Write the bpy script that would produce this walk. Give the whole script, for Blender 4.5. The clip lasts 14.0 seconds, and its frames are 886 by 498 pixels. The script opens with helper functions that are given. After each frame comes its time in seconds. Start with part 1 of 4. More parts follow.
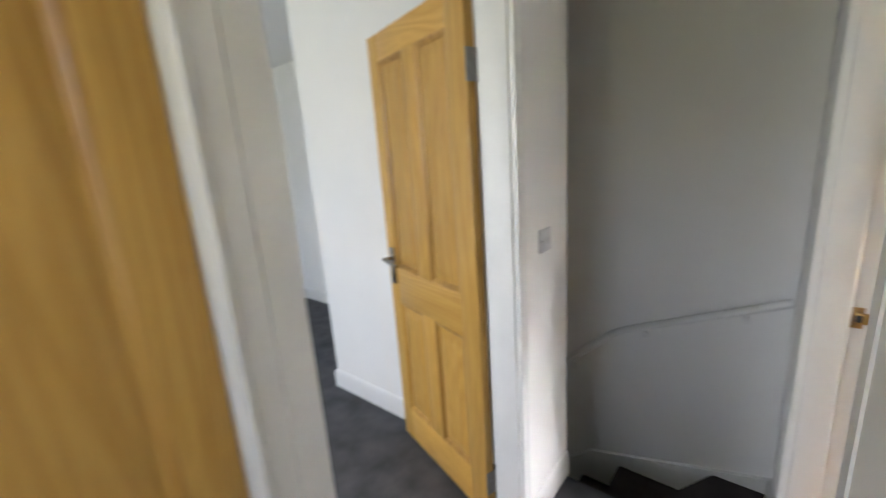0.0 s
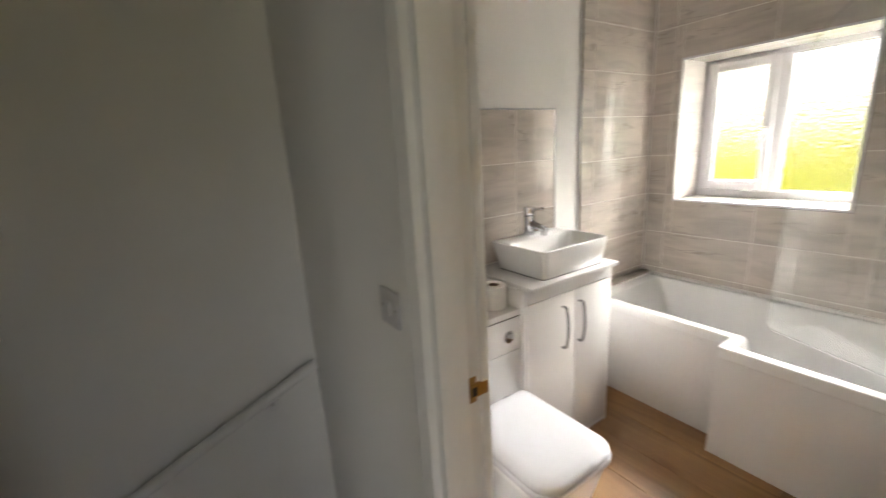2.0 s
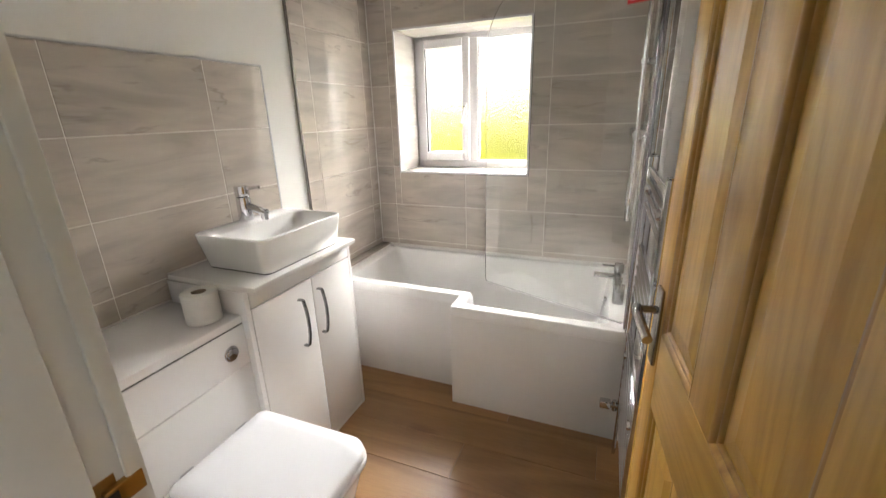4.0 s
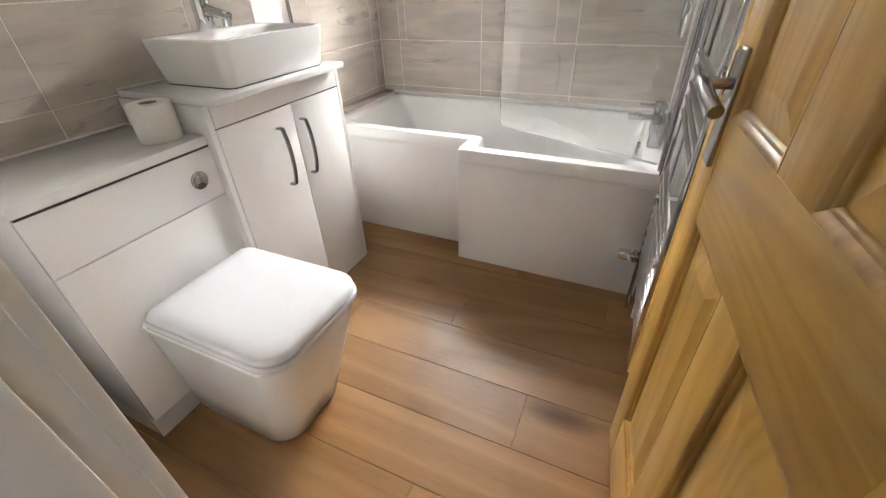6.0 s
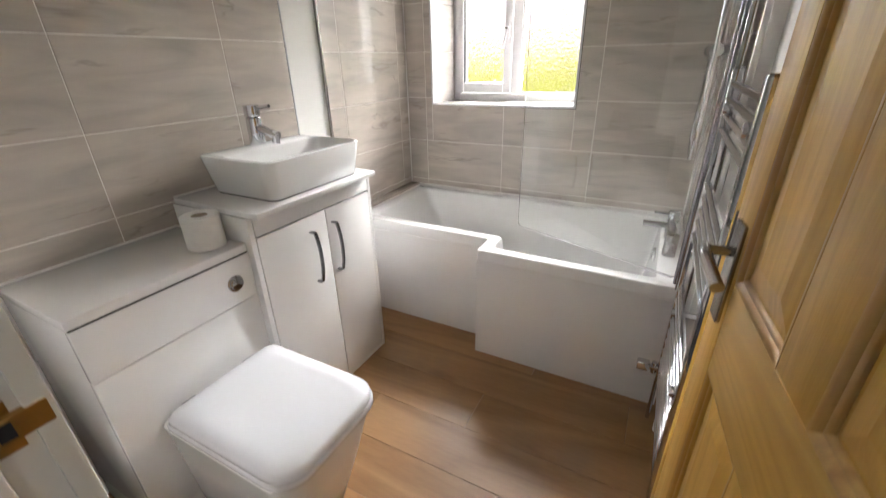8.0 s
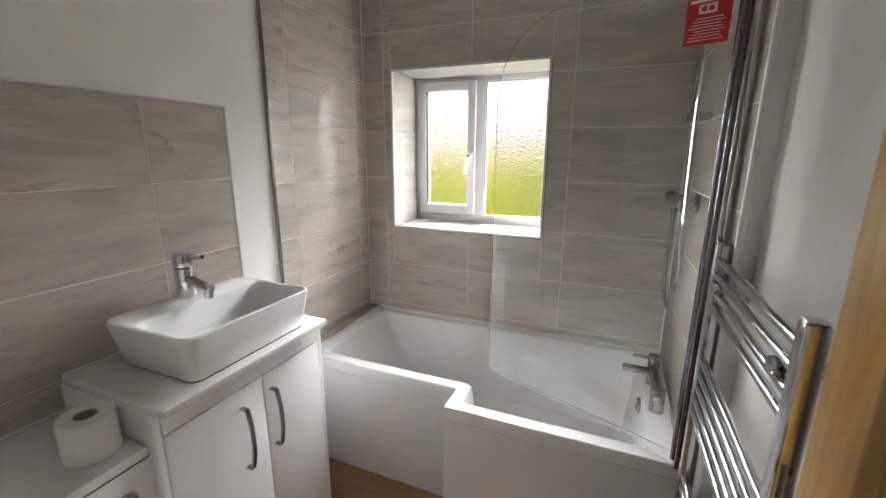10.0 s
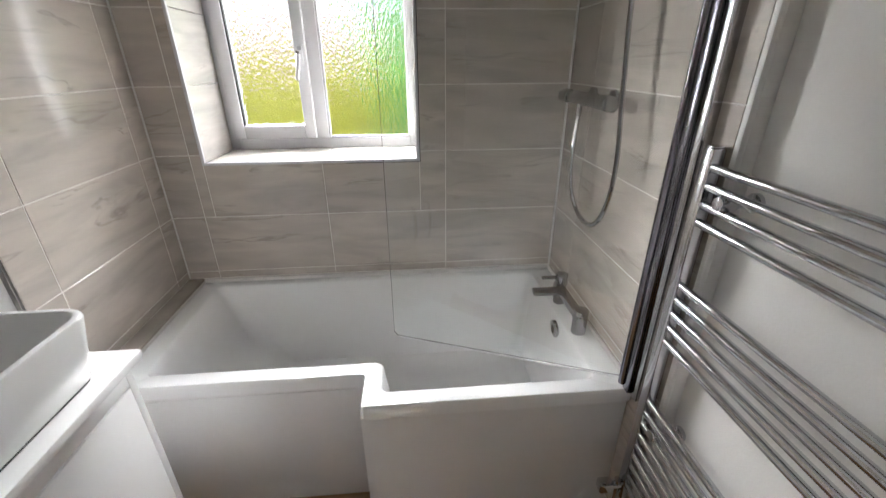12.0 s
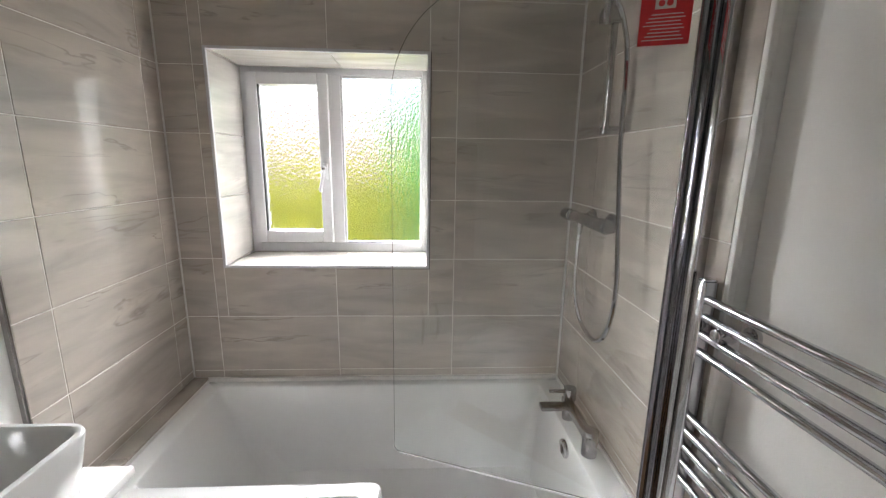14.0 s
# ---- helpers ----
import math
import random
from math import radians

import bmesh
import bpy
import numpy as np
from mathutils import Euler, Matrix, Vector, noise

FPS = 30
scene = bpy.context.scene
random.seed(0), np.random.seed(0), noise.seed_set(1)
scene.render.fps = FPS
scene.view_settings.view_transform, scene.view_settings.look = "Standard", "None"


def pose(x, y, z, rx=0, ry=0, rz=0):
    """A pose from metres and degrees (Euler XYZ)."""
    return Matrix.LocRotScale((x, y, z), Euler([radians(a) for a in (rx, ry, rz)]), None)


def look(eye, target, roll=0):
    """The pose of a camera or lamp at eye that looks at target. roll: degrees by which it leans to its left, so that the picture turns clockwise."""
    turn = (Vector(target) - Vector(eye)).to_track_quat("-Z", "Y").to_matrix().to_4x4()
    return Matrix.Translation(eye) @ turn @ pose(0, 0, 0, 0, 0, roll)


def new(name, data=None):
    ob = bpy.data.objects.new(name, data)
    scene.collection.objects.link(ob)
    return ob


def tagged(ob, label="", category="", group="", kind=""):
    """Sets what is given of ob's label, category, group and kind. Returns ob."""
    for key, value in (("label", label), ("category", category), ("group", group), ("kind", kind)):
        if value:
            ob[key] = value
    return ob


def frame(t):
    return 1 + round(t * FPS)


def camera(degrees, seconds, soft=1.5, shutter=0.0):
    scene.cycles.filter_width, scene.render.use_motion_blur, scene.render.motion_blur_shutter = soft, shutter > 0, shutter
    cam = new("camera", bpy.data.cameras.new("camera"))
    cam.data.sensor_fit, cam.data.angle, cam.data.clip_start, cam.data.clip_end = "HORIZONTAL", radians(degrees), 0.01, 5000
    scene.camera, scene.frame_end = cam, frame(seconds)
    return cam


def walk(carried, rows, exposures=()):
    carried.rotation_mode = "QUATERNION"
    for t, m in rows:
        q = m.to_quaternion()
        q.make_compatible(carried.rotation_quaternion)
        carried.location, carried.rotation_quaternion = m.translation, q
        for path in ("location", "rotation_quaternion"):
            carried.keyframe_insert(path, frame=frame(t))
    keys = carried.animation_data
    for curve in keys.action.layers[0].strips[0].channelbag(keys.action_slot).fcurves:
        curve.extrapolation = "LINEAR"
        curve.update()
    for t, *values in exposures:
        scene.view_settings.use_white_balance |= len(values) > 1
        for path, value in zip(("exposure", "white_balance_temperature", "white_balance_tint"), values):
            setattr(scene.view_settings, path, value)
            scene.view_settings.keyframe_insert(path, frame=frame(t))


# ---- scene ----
cam = camera(94.8, 14.0, soft=1.25, shutter=0.45)
PATH = [
    (0, (2.385, 0.596, 1.484), (0.9, -0.661, 1.021), -4.0),
    (0.2, (2.293, 0.523, 1.482), (0.655, -0.518, 1.002), -4.2),
    (0.4, (2.2, 0.462, 1.469), (0.446, -0.372, 0.993), -4.1),
    (0.6, (2.088, 0.437, 1.467), (0.256, -0.212, 0.996), -3.9),
    (0.8, (1.988, 0.416, 1.47), (0.093, -0.031, 1.01), -3.8),
    (1, (1.89, 0.388, 1.466), (-0.05, 0.19, 1.023), -3.6),
    (1.5, (1.669, 0.303, 1.475), (-0.217, 0.784, 1.017), -3.6),
    (2, (1.517, 0.328, 1.473), (-0.104, 1.398, 0.997), -3.5),
    (2.5, (1.461, 0.428, 1.476), (0.212, 1.916, 1.001), -3.0),
    (3, (1.452, 0.498, 1.465), (0.594, 2.243, 1.0), -2.4),
    (3.2, (1.441, 0.509, 1.466), (0.717, 2.313, 0.997), -2.2),
    (5.5, (1.448, 0.718, 1.21), (0.713, 2.253, 0.159), -2.2),
    (6, (1.442, 0.715, 1.157), (0.727, 2.211, 0.039), -2.3),
    (6.5, (1.44, 0.718, 1.135), (0.728, 2.204, 0.001), -2.3),
    (7, (1.441, 0.723, 1.136), (0.699, 2.221, 0.038), -2.1),
    (7.5, (1.43, 0.726, 1.194), (0.637, 2.274, 0.207), -1.6),
    (8, (1.434, 0.735, 1.299), (0.577, 2.337, 0.463), -1.3),
    (8.5, (1.433, 0.728, 1.403), (0.559, 2.387, 0.706), -0.9),
    (8.7, (1.451, 0.725, 1.426), (0.551, 2.4, 0.804), -1.1),
    (10.8, (1.166, 1.172, 1.488), (0.762, 3.079, 1.04), -0.4),
    (11, (1.127, 1.211, 1.485), (0.849, 3.131, 0.998), -0.9),
    (11.5, (1.008, 1.302, 1.477), (1.023, 3.194, 0.829), -1.3),
    (12, (0.967, 1.353, 1.426), (1.119, 3.164, 0.592), -0.3),
    (12.5, (0.968, 1.365, 1.403), (1.115, 3.15, 0.512), 0.7),
    (13, (0.979, 1.364, 1.452), (1.099, 3.224, 0.726), 0.8),
    (13.5, (0.983, 1.348, 1.488), (1.088, 3.28, 0.985), 1.0),
    (14, (0.982, 1.336, 1.501), (1.086, 3.289, 1.086), 0.9),
]
walk(cam, [(t, look(e, g, r)) for t, e, g, r in PATH], exposures=[(0, 3.2, 6100, 12), (0.8, 3.08, 6400, 11), (1.2, 2.95, 6550, 11), (1.5, 2.8, 6650, 11), (2.0, 2.3, 6900, 11), (2.5, 2.25, 6950, 11), (3.0, 2.22, 6950, 11), (5.5, 2.36, 6650, 11), (7.0, 2.36, 6650, 11), (8.0, 2.14, 6550, 11), (8.7, 1.95, 6550, 11), (11.0, 1.6, 6250, 10), (14.0, 1.64, 6350, 10)])

# ---- world and large lights ----
world = bpy.data.worlds.new("world")
scene.world = world
world.use_nodes = True
wn = world.node_tree
sky = wn.nodes.new("ShaderNodeTexSky")
sky.sky_type = "NISHITA"
sky.sun_disc = False
sky.sun_elevation = radians(48)
sky.sun_rotation = radians(150)
sky.dust_density = 6.0
sky.ozone_density = 0.6
wn.links.new(sky.outputs[0], wn.nodes["Background"].inputs[0])
wn.nodes["Background"].inputs[1].default_value = 0.15


def lamp(name, kind, m, energy, color=(1, 1, 1), sx=1.0, sy=1.0):
    d = bpy.data.lights.new(name, kind)
    d.energy, d.color = energy, color
    if kind == "AREA":
        d.shape, d.size, d.size_y = "RECTANGLE", sx, sy
    ob = new(name, d)
    ob.matrix_world = m
    return ob


sun = lamp("sun", "SUN", look((0, 0, 10), (-3.0, 5.0, 0)), 1.1, (1.0, 0.96, 0.9))
sun.data.angle = radians(20)
# daylight lamps: bright sky ahead of the bathroom window, and the bedroom's unseen window
lamp("bathroom_daylight", "AREA", look((-0.4, 7.2, 4.3), (0.6, 3.0, 1.4)), 960, (1.0, 0.985, 0.97), 7.5, 2.8)
# added fill lamp, low outside to the west, that lifts the east wall
lamp("bathroom_fill_low", "AREA", look((-6.6, 7.4, 2.2), (0.6, 3.2, 1.6)), 900, (1.0, 0.985, 0.97), 4.6, 4.6)
lamp("bedroom_daylight", "AREA", look((3.98, -1.9, 1.6), (1.2, -1.0, 1.0)), 3.3, (0.84, 0.93, 1.0), 1.3, 1.2)
# added fill lamp at the landing's unseen end, where no window is known
lamp("landing_fill", "AREA", look((3.28, 0.32, 1.6), (1.0, 0.3, 1.0)), 0.16, (1.0, 0.95, 0.88), 0.5, 0.9)


# ---- materials ----
def mat(name, base, rough=0.5, metal=0.0, var=0.06, scale=6.0, fine=60.0, bump=0.05, stretch=(1, 1, 1), coat=0.0, rand=0.0, tone=None):
    """A surface with variation at two scales: broad stains and fine grain, both as colour and as relief."""
    m = bpy.data.materials.new(name)
    m.use_nodes = True
    n, l = m.node_tree.nodes, m.node_tree.links
    b = n["Principled BSDF"]
    b.inputs["Roughness"].default_value = rough
    b.inputs["Metallic"].default_value = metal
    b.inputs["Coat Weight"].default_value = coat
    b.inputs["Coat Roughness"].default_value = 0.05
    tc = n.new("ShaderNodeTexCoord")
    mp = n.new("ShaderNodeMapping")
    mp.inputs["Scale"].default_value = stretch
    l.new(tc.outputs["Object"], mp.inputs[0])
    if rand:
        info = n.new("ShaderNodeObjectInfo")
        mul = n.new("ShaderNodeMath")
        mul.operation = "MULTIPLY"
        mul.inputs[1].default_value = 37.0
        l.new(info.outputs["Random"], mul.inputs[0])
        l.new(mul.outputs[0], mp.inputs["Location"])
    n1, n2 = n.new("ShaderNodeTexNoise"), n.new("ShaderNodeTexNoise")
    n1.inputs["Scale"].default_value, n2.inputs["Scale"].default_value = scale, fine
    n1.inputs["Detail"].default_value, n2.inputs["Detail"].default_value = 5, 4
    l.new(mp.outputs[0], n1.inputs[0])
    l.new(mp.outputs[0], n2.inputs[0])
    mix = n.new("ShaderNodeMath")
    mix.operation = "MULTIPLY_ADD"
    mix.inputs[1].default_value = 0.35
    l.new(n2.outputs[0], mix.inputs[0])
    l.new(n1.outputs[0], mix.inputs[2])
    ramp = n.new("ShaderNodeValToRGB")
    lo = tone or [c * (1 - var) for c in base]
    hi = [min(1.0, c * (1 + var)) for c in base]
    ramp.color_ramp.elements[0].color, ramp.color_ramp.elements[1].color = (*lo, 1), (*hi, 1)
    ramp.color_ramp.elements[0].position, ramp.color_ramp.elements[1].position = 0.45, 0.85
    l.new(mix.outputs[0], ramp.inputs[0])
    l.new(ramp.outputs[0], b.inputs["Base Color"])
    if bump:
        bp = n.new("ShaderNodeBump")
        bp.inputs["Strength"].default_value = bump
        bp.inputs["Distance"].default_value = 0.004
        l.new(n2.outputs[0], bp.inputs["Height"])
        l.new(bp.outputs[0], b.inputs["Normal"])
    return m


def grain_wood(name, light, dark, along, rough=0.35, ring=9.0, rand=37.0, coat=0.05, knots=0.0, contrast=(0.3, 0.8)):
    """Planed softwood or oak: long bands and fine pores that follow one axis."""
    m = bpy.data.materials.new(name)
    m.use_nodes = True
    n, l = m.node_tree.nodes, m.node_tree.links
    b = n["Principled BSDF"]
    b.inputs["Roughness"].default_value = rough
    b.inputs["Coat Weight"].default_value = coat
    b.inputs["Coat Roughness"].default_value = 0.15
    tc, mp, info = n.new("ShaderNodeTexCoord"), n.new("ShaderNodeMapping"), n.new("ShaderNodeObjectInfo")
    s = [1.0, 1.0, 1.0]
    s["xyz".index(along)] = 0.1
    mp.inputs["Scale"].default_value = s
    mul = n.new("ShaderNodeMath")
    mul.operation, mul.inputs[1].default_value = "MULTIPLY", rand
    l.new(info.outputs["Random"], mul.inputs[0])
    l.new(mul.outputs[0], mp.inputs["Location"])
    l.new(tc.outputs["Object"], mp.inputs[0])
    big, fine = n.new("ShaderNodeTexNoise"), n.new("ShaderNodeTexNoise")
    big.inputs["Scale"].default_value, big.inputs["Detail"].default_value, big.inputs["Distortion"].default_value = ring * 0.5, 3, 0.6
    fine.inputs["Scale"].default_value, fine.inputs["Detail"].default_value = ring * 22, 3
    l.new(mp.outputs[0], big.inputs[0])
    l.new(mp.outputs[0], fine.inputs[0])
    rings = n.new("ShaderNodeMath")
    rings.operation, rings.inputs[1].default_value = "MULTIPLY", ring * 2.2
    l.new(big.outputs[0], rings.inputs[0])
    saw = n.new("ShaderNodeMath")
    saw.operation = "PINGPONG"
    saw.inputs[1].default_value = 1.0
    l.new(rings.outputs[0], saw.inputs[0])
    add = n.new("ShaderNodeMath")
    add.operation, add.inputs[1].default_value = "MULTIPLY_ADD", 0.55
    l.new(fine.outputs[0], add.inputs[0])
    half = n.new("ShaderNodeMath")
    half.operation, half.inputs[1].default_value = "MULTIPLY", 0.55
    l.new(saw.outputs[0], half.inputs[0])
    l.new(half.outputs[0], add.inputs[2])
    ramp = n.new("ShaderNodeValToRGB")
    ramp.color_ramp.elements[0].color, ramp.color_ramp.elements[1].color = (*dark, 1), (*light, 1)
    ramp.color_ramp.elements[0].position, ramp.color_ramp.elements[1].position = contrast
    l.new(add.outputs[0], ramp.inputs[0])
    out = ramp.outputs[0]
    # each piece a little lighter or darker than the next
    hsv = n.new("ShaderNodeHueSaturation")
    rng = n.new("ShaderNodeMapRange")
    rng.inputs[3].default_value, rng.inputs[4].default_value = 0.88, 1.12
    l.new(info.outputs["Random"], rng.inputs[0])
    l.new(rng.outputs[0], hsv.inputs["Value"])
    l.new(out, hsv.inputs["Color"])
    out = hsv.outputs[0]
    if knots:
        v = n.new("ShaderNodeTexVoronoi")
        v.inputs["Scale"].default_value = knots
        mk = n.new("ShaderNodeMapping")
        ks = [1.0, 1.0, 1.0]
        ks["xyz".index(along)] = 0.45
        mk.inputs["Scale"].default_value = ks
        l.new(mul.outputs[0], mk.inputs["Location"])
        l.new(tc.outputs["Object"], mk.inputs[0])
        l.new(mk.outputs[0], v.inputs[0])
        kr = n.new("ShaderNodeValToRGB")
        kr.color_ramp.elements[0].position, kr.color_ramp.elements[1].position = 0.04, 0.17
        kr.color_ramp.elements[0].color, kr.color_ramp.elements[1].color = (0.36, 0.28, 0.22, 1), (1, 1, 1, 1)
        l.new(v.outputs["Distance"], kr.inputs[0])
        mx = n.new("ShaderNodeMixRGB")
        mx.blend_type = "MULTIPLY"
        mx.inputs[0].default_value = 1.0
        l.new(out, mx.inputs[1])
        l.new(kr.outputs[0], mx.inputs[2])
        out = mx.outputs[0]
    l.new(out, b.inputs["Base Color"])
    bp = n.new("ShaderNodeBump")
    bp.inputs["Strength"].default_value, bp.inputs["Distance"].default_value = 0.08, 0.002
    l.new(fine.outputs[0], bp.inputs["Height"])
    l.new(bp.outputs[0], b.inputs["Normal"])
    return m


def stone_tile(name, base, vein):
    """Polished porcelain with soft streaks along its length."""
    m = bpy.data.materials.new(name)
    m.use_nodes = True
    n, l = m.node_tree.nodes, m.node_tree.links
    b = n["Principled BSDF"]
    b.inputs["Roughness"].default_value = 0.11
    tc, mp, info = n.new("ShaderNodeTexCoord"), n.new("ShaderNodeMapping"), n.new("ShaderNodeObjectInfo")
    mul = n.new("ShaderNodeMath")
    mul.operation, mul.inputs[1].default_value = "MULTIPLY", 53.0
    l.new(info.outputs["Random"], mul.inputs[0])
    l.new(mul.outputs[0], mp.inputs["Location"])
    mp.inputs["Scale"].default_value = (1.8, 1.8, 10.0)
    mp.inputs["Rotation"].default_value = (0, radians(4), 0)
    l.new(tc.outputs["Object"], mp.inputs[0])
    cloud, line = n.new("ShaderNodeTexNoise"), n.new("ShaderNodeTexNoise")
    cloud.inputs["Scale"].default_value, cloud.inputs["Detail"].default_value, cloud.inputs["Distortion"].default_value = 1.4, 6, 0.8
    line.inputs["Scale"].default_value, line.inputs["Detail"].default_value, line.inputs["Distortion"].default_value = 1.1, 4, 0.5
    l.new(mp.outputs[0], cloud.inputs[0])
    l.new(mp.outputs[0], line.inputs[0])
    r1 = n.new("ShaderNodeValToRGB")
    r1.color_ramp.elements[0].position, r1.color_ramp.elements[1].position = 0.32, 0.68
    r1.color_ramp.elements[0].color = (*[c * 0.80 for c in base], 1)
    r1.color_ramp.elements[1].color = (*[min(1, c * 1.08) for c in base], 1)
    l.new(cloud.outputs[0], r1.inputs[0])
    r2 = n.new("ShaderNodeValToRGB")
    e = r2.color_ramp.elements
    e[0].position, e[0].color = 0.585, (0, 0, 0, 1)
    e[1].position, e[1].color = 0.622, (0, 0, 0, 1)
    k = e.new(0.600)
    k.color = (0.6, 0.6, 0.6, 1)
    l.new(line.outputs[0], r2.inputs[0])
    # the veins come and go
    gate, r3 = n.new("ShaderNodeTexNoise"), n.new("ShaderNodeValToRGB")
    gate.inputs["Scale"].default_value, gate.inputs["Detail"].default_value = 2.6, 2
    r3.color_ramp.elements[0].position, r3.color_ramp.elements[1].position = 0.41, 0.57
    l.new(mp.outputs[0], gate.inputs[0])
    l.new(gate.outputs[0], r3.inputs[0])
    veil = n.new("ShaderNodeMath")
    veil.operation = "MULTIPLY"
    l.new(r2.outputs[0], veil.inputs[0])
    l.new(r3.outputs[0], veil.inputs[1])
    mx = n.new("ShaderNodeMixRGB")
    l.new(veil.outputs[0], mx.inputs[0])
    l.new(r1.outputs[0], mx.inputs[1])
    mx.inputs[2].default_value = (*vein, 1)
    l.new(mx.outputs[0], b.inputs["Base Color"])
    return m


def clear_glass(name, rough=0.0, ior=1.45, tint=(1, 1, 1), relief=0.0, size=55.0):
    m = bpy.data.materials.new(name)
    m.use_nodes = True
    n, l = m.node_tree.nodes, m.node_tree.links
    b = n["Principled BSDF"]
    b.inputs["Base Color"].default_value = (*tint, 1)
    b.inputs["Roughness"].default_value = rough
    b.inputs["IOR"].default_value = ior
    b.inputs["Transmission Weight"].default_value = 1.0
    if relief:
        tc, v, w = n.new("ShaderNodeTexCoord"), n.new("ShaderNodeTexVoronoi"), n.new("ShaderNodeTexNoise")
        v.feature = "SMOOTH_F1"
        v.inputs["Scale"].default_value, w.inputs["Scale"].default_value = size, size * 0.5
        mp = n.new("ShaderNodeMapping")
        mp.inputs["Scale"].default_value = (1, 1, 0.7)
        l.new(tc.outputs["Object"], mp.inputs[0])
        l.new(mp.outputs[0], v.inputs[0])
        l.new(mp.outputs[0], w.inputs[0])
        add = n.new("ShaderNodeMath")
        l.new(v.outputs["Distance"], add.inputs[0])
        l.new(w.outputs[0], add.inputs[1])
        bp = n.new("ShaderNodeBump")
        bp.inputs["Strength"].default_value, bp.inputs["Distance"].default_value = relief, 0.012
        l.new(add.outputs[0], bp.inputs["Height"])
        l.new(bp.outputs[0], b.inputs["Normal"])
    return m


WHITE_WALL = mat("white_emulsion", (0.85, 0.835, 0.81), 0.75, var=0.02, scale=2.5, fine=180, bump=0.08)
CEIL = mat("ceiling_paint", (0.87, 0.87, 0.86), 0.85, var=0.015, scale=2, fine=150, bump=0.05)
GLOSS = mat("white_gloss_paint", (0.80, 0.79, 0.77), 0.4, var=0.025, scale=8, fine=90, bump=0.03)
UNIT = mat("white_gloss_lacquer", (0.80, 0.79, 0.79), 0.12, var=0.012, scale=3, fine=40, bump=0.0, coat=0.3)
CERAMIC = mat("white_ceramic", (0.84, 0.84, 0.84), 0.07, var=0.01, scale=3, fine=30, bump=0.0, coat=0.4)
ACRYLIC = mat("white_acrylic", (0.85, 0.85, 0.85), 0.12, var=0.01, scale=3, fine=30, bump=0.0, coat=0.3)
PANEL = mat("white_bath_panel", (0.80, 0.79, 0.785), 0.22, var=0.015, scale=4, fine=60, bump=0.02)
UPVC = mat("white_plastic", (0.68, 0.68, 0.705), 0.25, var=0.012, scale=6, fine=60, bump=0.01)
LID = mat("white_seat_plastic", (0.67, 0.675, 0.71), 0.16, var=0.01, scale=4, fine=40, bump=0.0)
GROUT = mat("pale_grout", (0.80, 0.77, 0.73), 0.85, var=0.06, scale=10, fine=200, bump=0.1)
SEAL = mat("white_silicone", (0.74, 0.72, 0.70), 0.4, var=0.03, scale=10, fine=80, bump=0.0)
CHROME = mat("polished_chrome", (0.62, 0.62, 0.645), 0.06, 1.0, var=0.03, scale=10, fine=90, bump=0.0)
STEEL = mat("satin_nickel", (0.38, 0.365, 0.35), 0.26, 1.0, var=0.08, scale=20, fine=200, bump=0.02)
DARKSTEEL = mat("brushed_gunmetal", (0.26, 0.26, 0.27), 0.25, 1.0, var=0.06, scale=20, fine=200, bump=0.0)
DARKCHROME = mat("dark_chrome", (0.24, 0.235, 0.265), 0.10, 1.0, var=0.05, scale=10, fine=90, bump=0.0)
PLATE = mat("pale_grey_switch_plate", (0.56, 0.55, 0.56), 0.35, 0.0, var=0.04, scale=30, fine=300, bump=0.02)
CHROME_GREY = mat("satin_grey_chrome", (0.50, 0.50, 0.515), 0.10, 1.0, var=0.05, scale=10, fine=90, bump=0.0)
BRASS = mat("brass", (0.42, 0.27, 0.105), 0.32, 1.0, var=0.1, scale=20, fine=200, bump=0.02)
HINGE = mat("worn_steel", (0.32, 0.31, 0.30), 0.35, 1.0, var=0.1, scale=30, fine=200, bump=0.03)
BLACK = mat("black_rubber", (0.02, 0.02, 0.02), 0.6, var=0.1)
# near-black colour that stands in for the shade inside narrow gaps
GAP = mat("shadow_gap_grey", (0.035, 0.035, 0.035), 0.7, var=0.05)
JOINT = mat("dark_oak_joint", (0.13, 0.066, 0.028), 0.7, var=0.1)
PAPER = mat("tissue_paper", (0.82, 0.81, 0.79), 0.95, var=0.03, scale=40, fine=300, bump=0.3)
CARD = mat("grey_cardboard", (0.30, 0.24, 0.19), 0.9, var=0.06)
CARPET = mat("charcoal_carpet", (0.075, 0.075, 0.082), 0.98, var=0.35, scale=7, fine=420, bump=0.9)
STAIRCARPET = mat("dark_brown_stair_carpet", (0.045, 0.036, 0.032), 0.98, var=0.3, scale=8, fine=420, bump=0.9)
REDCARD = mat("red_label_print", (0.62, 0.025, 0.035), 0.4, var=0.04, scale=20, fine=100, bump=0.0)
WHITEPRINT = mat("white_label_print", (0.8, 0.76, 0.74), 0.4, var=0.02, bump=0.0)
TILE = stone_tile("taupe_porcelain", (0.545, 0.49, 0.436), (0.275, 0.235, 0.20))
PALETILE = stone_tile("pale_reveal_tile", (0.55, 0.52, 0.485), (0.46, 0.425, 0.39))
PINE_V = grain_wood("varnished_pine_upright", (0.625, 0.378, 0.095), (0.50, 0.275, 0.055), "z", 0.32, 12, contrast=(0.2, 0.95))
PINE_H = grain_wood("varnished_pine_across", (0.625, 0.378, 0.095), (0.50, 0.275, 0.055), "x", 0.32, 12, contrast=(0.2, 0.95))
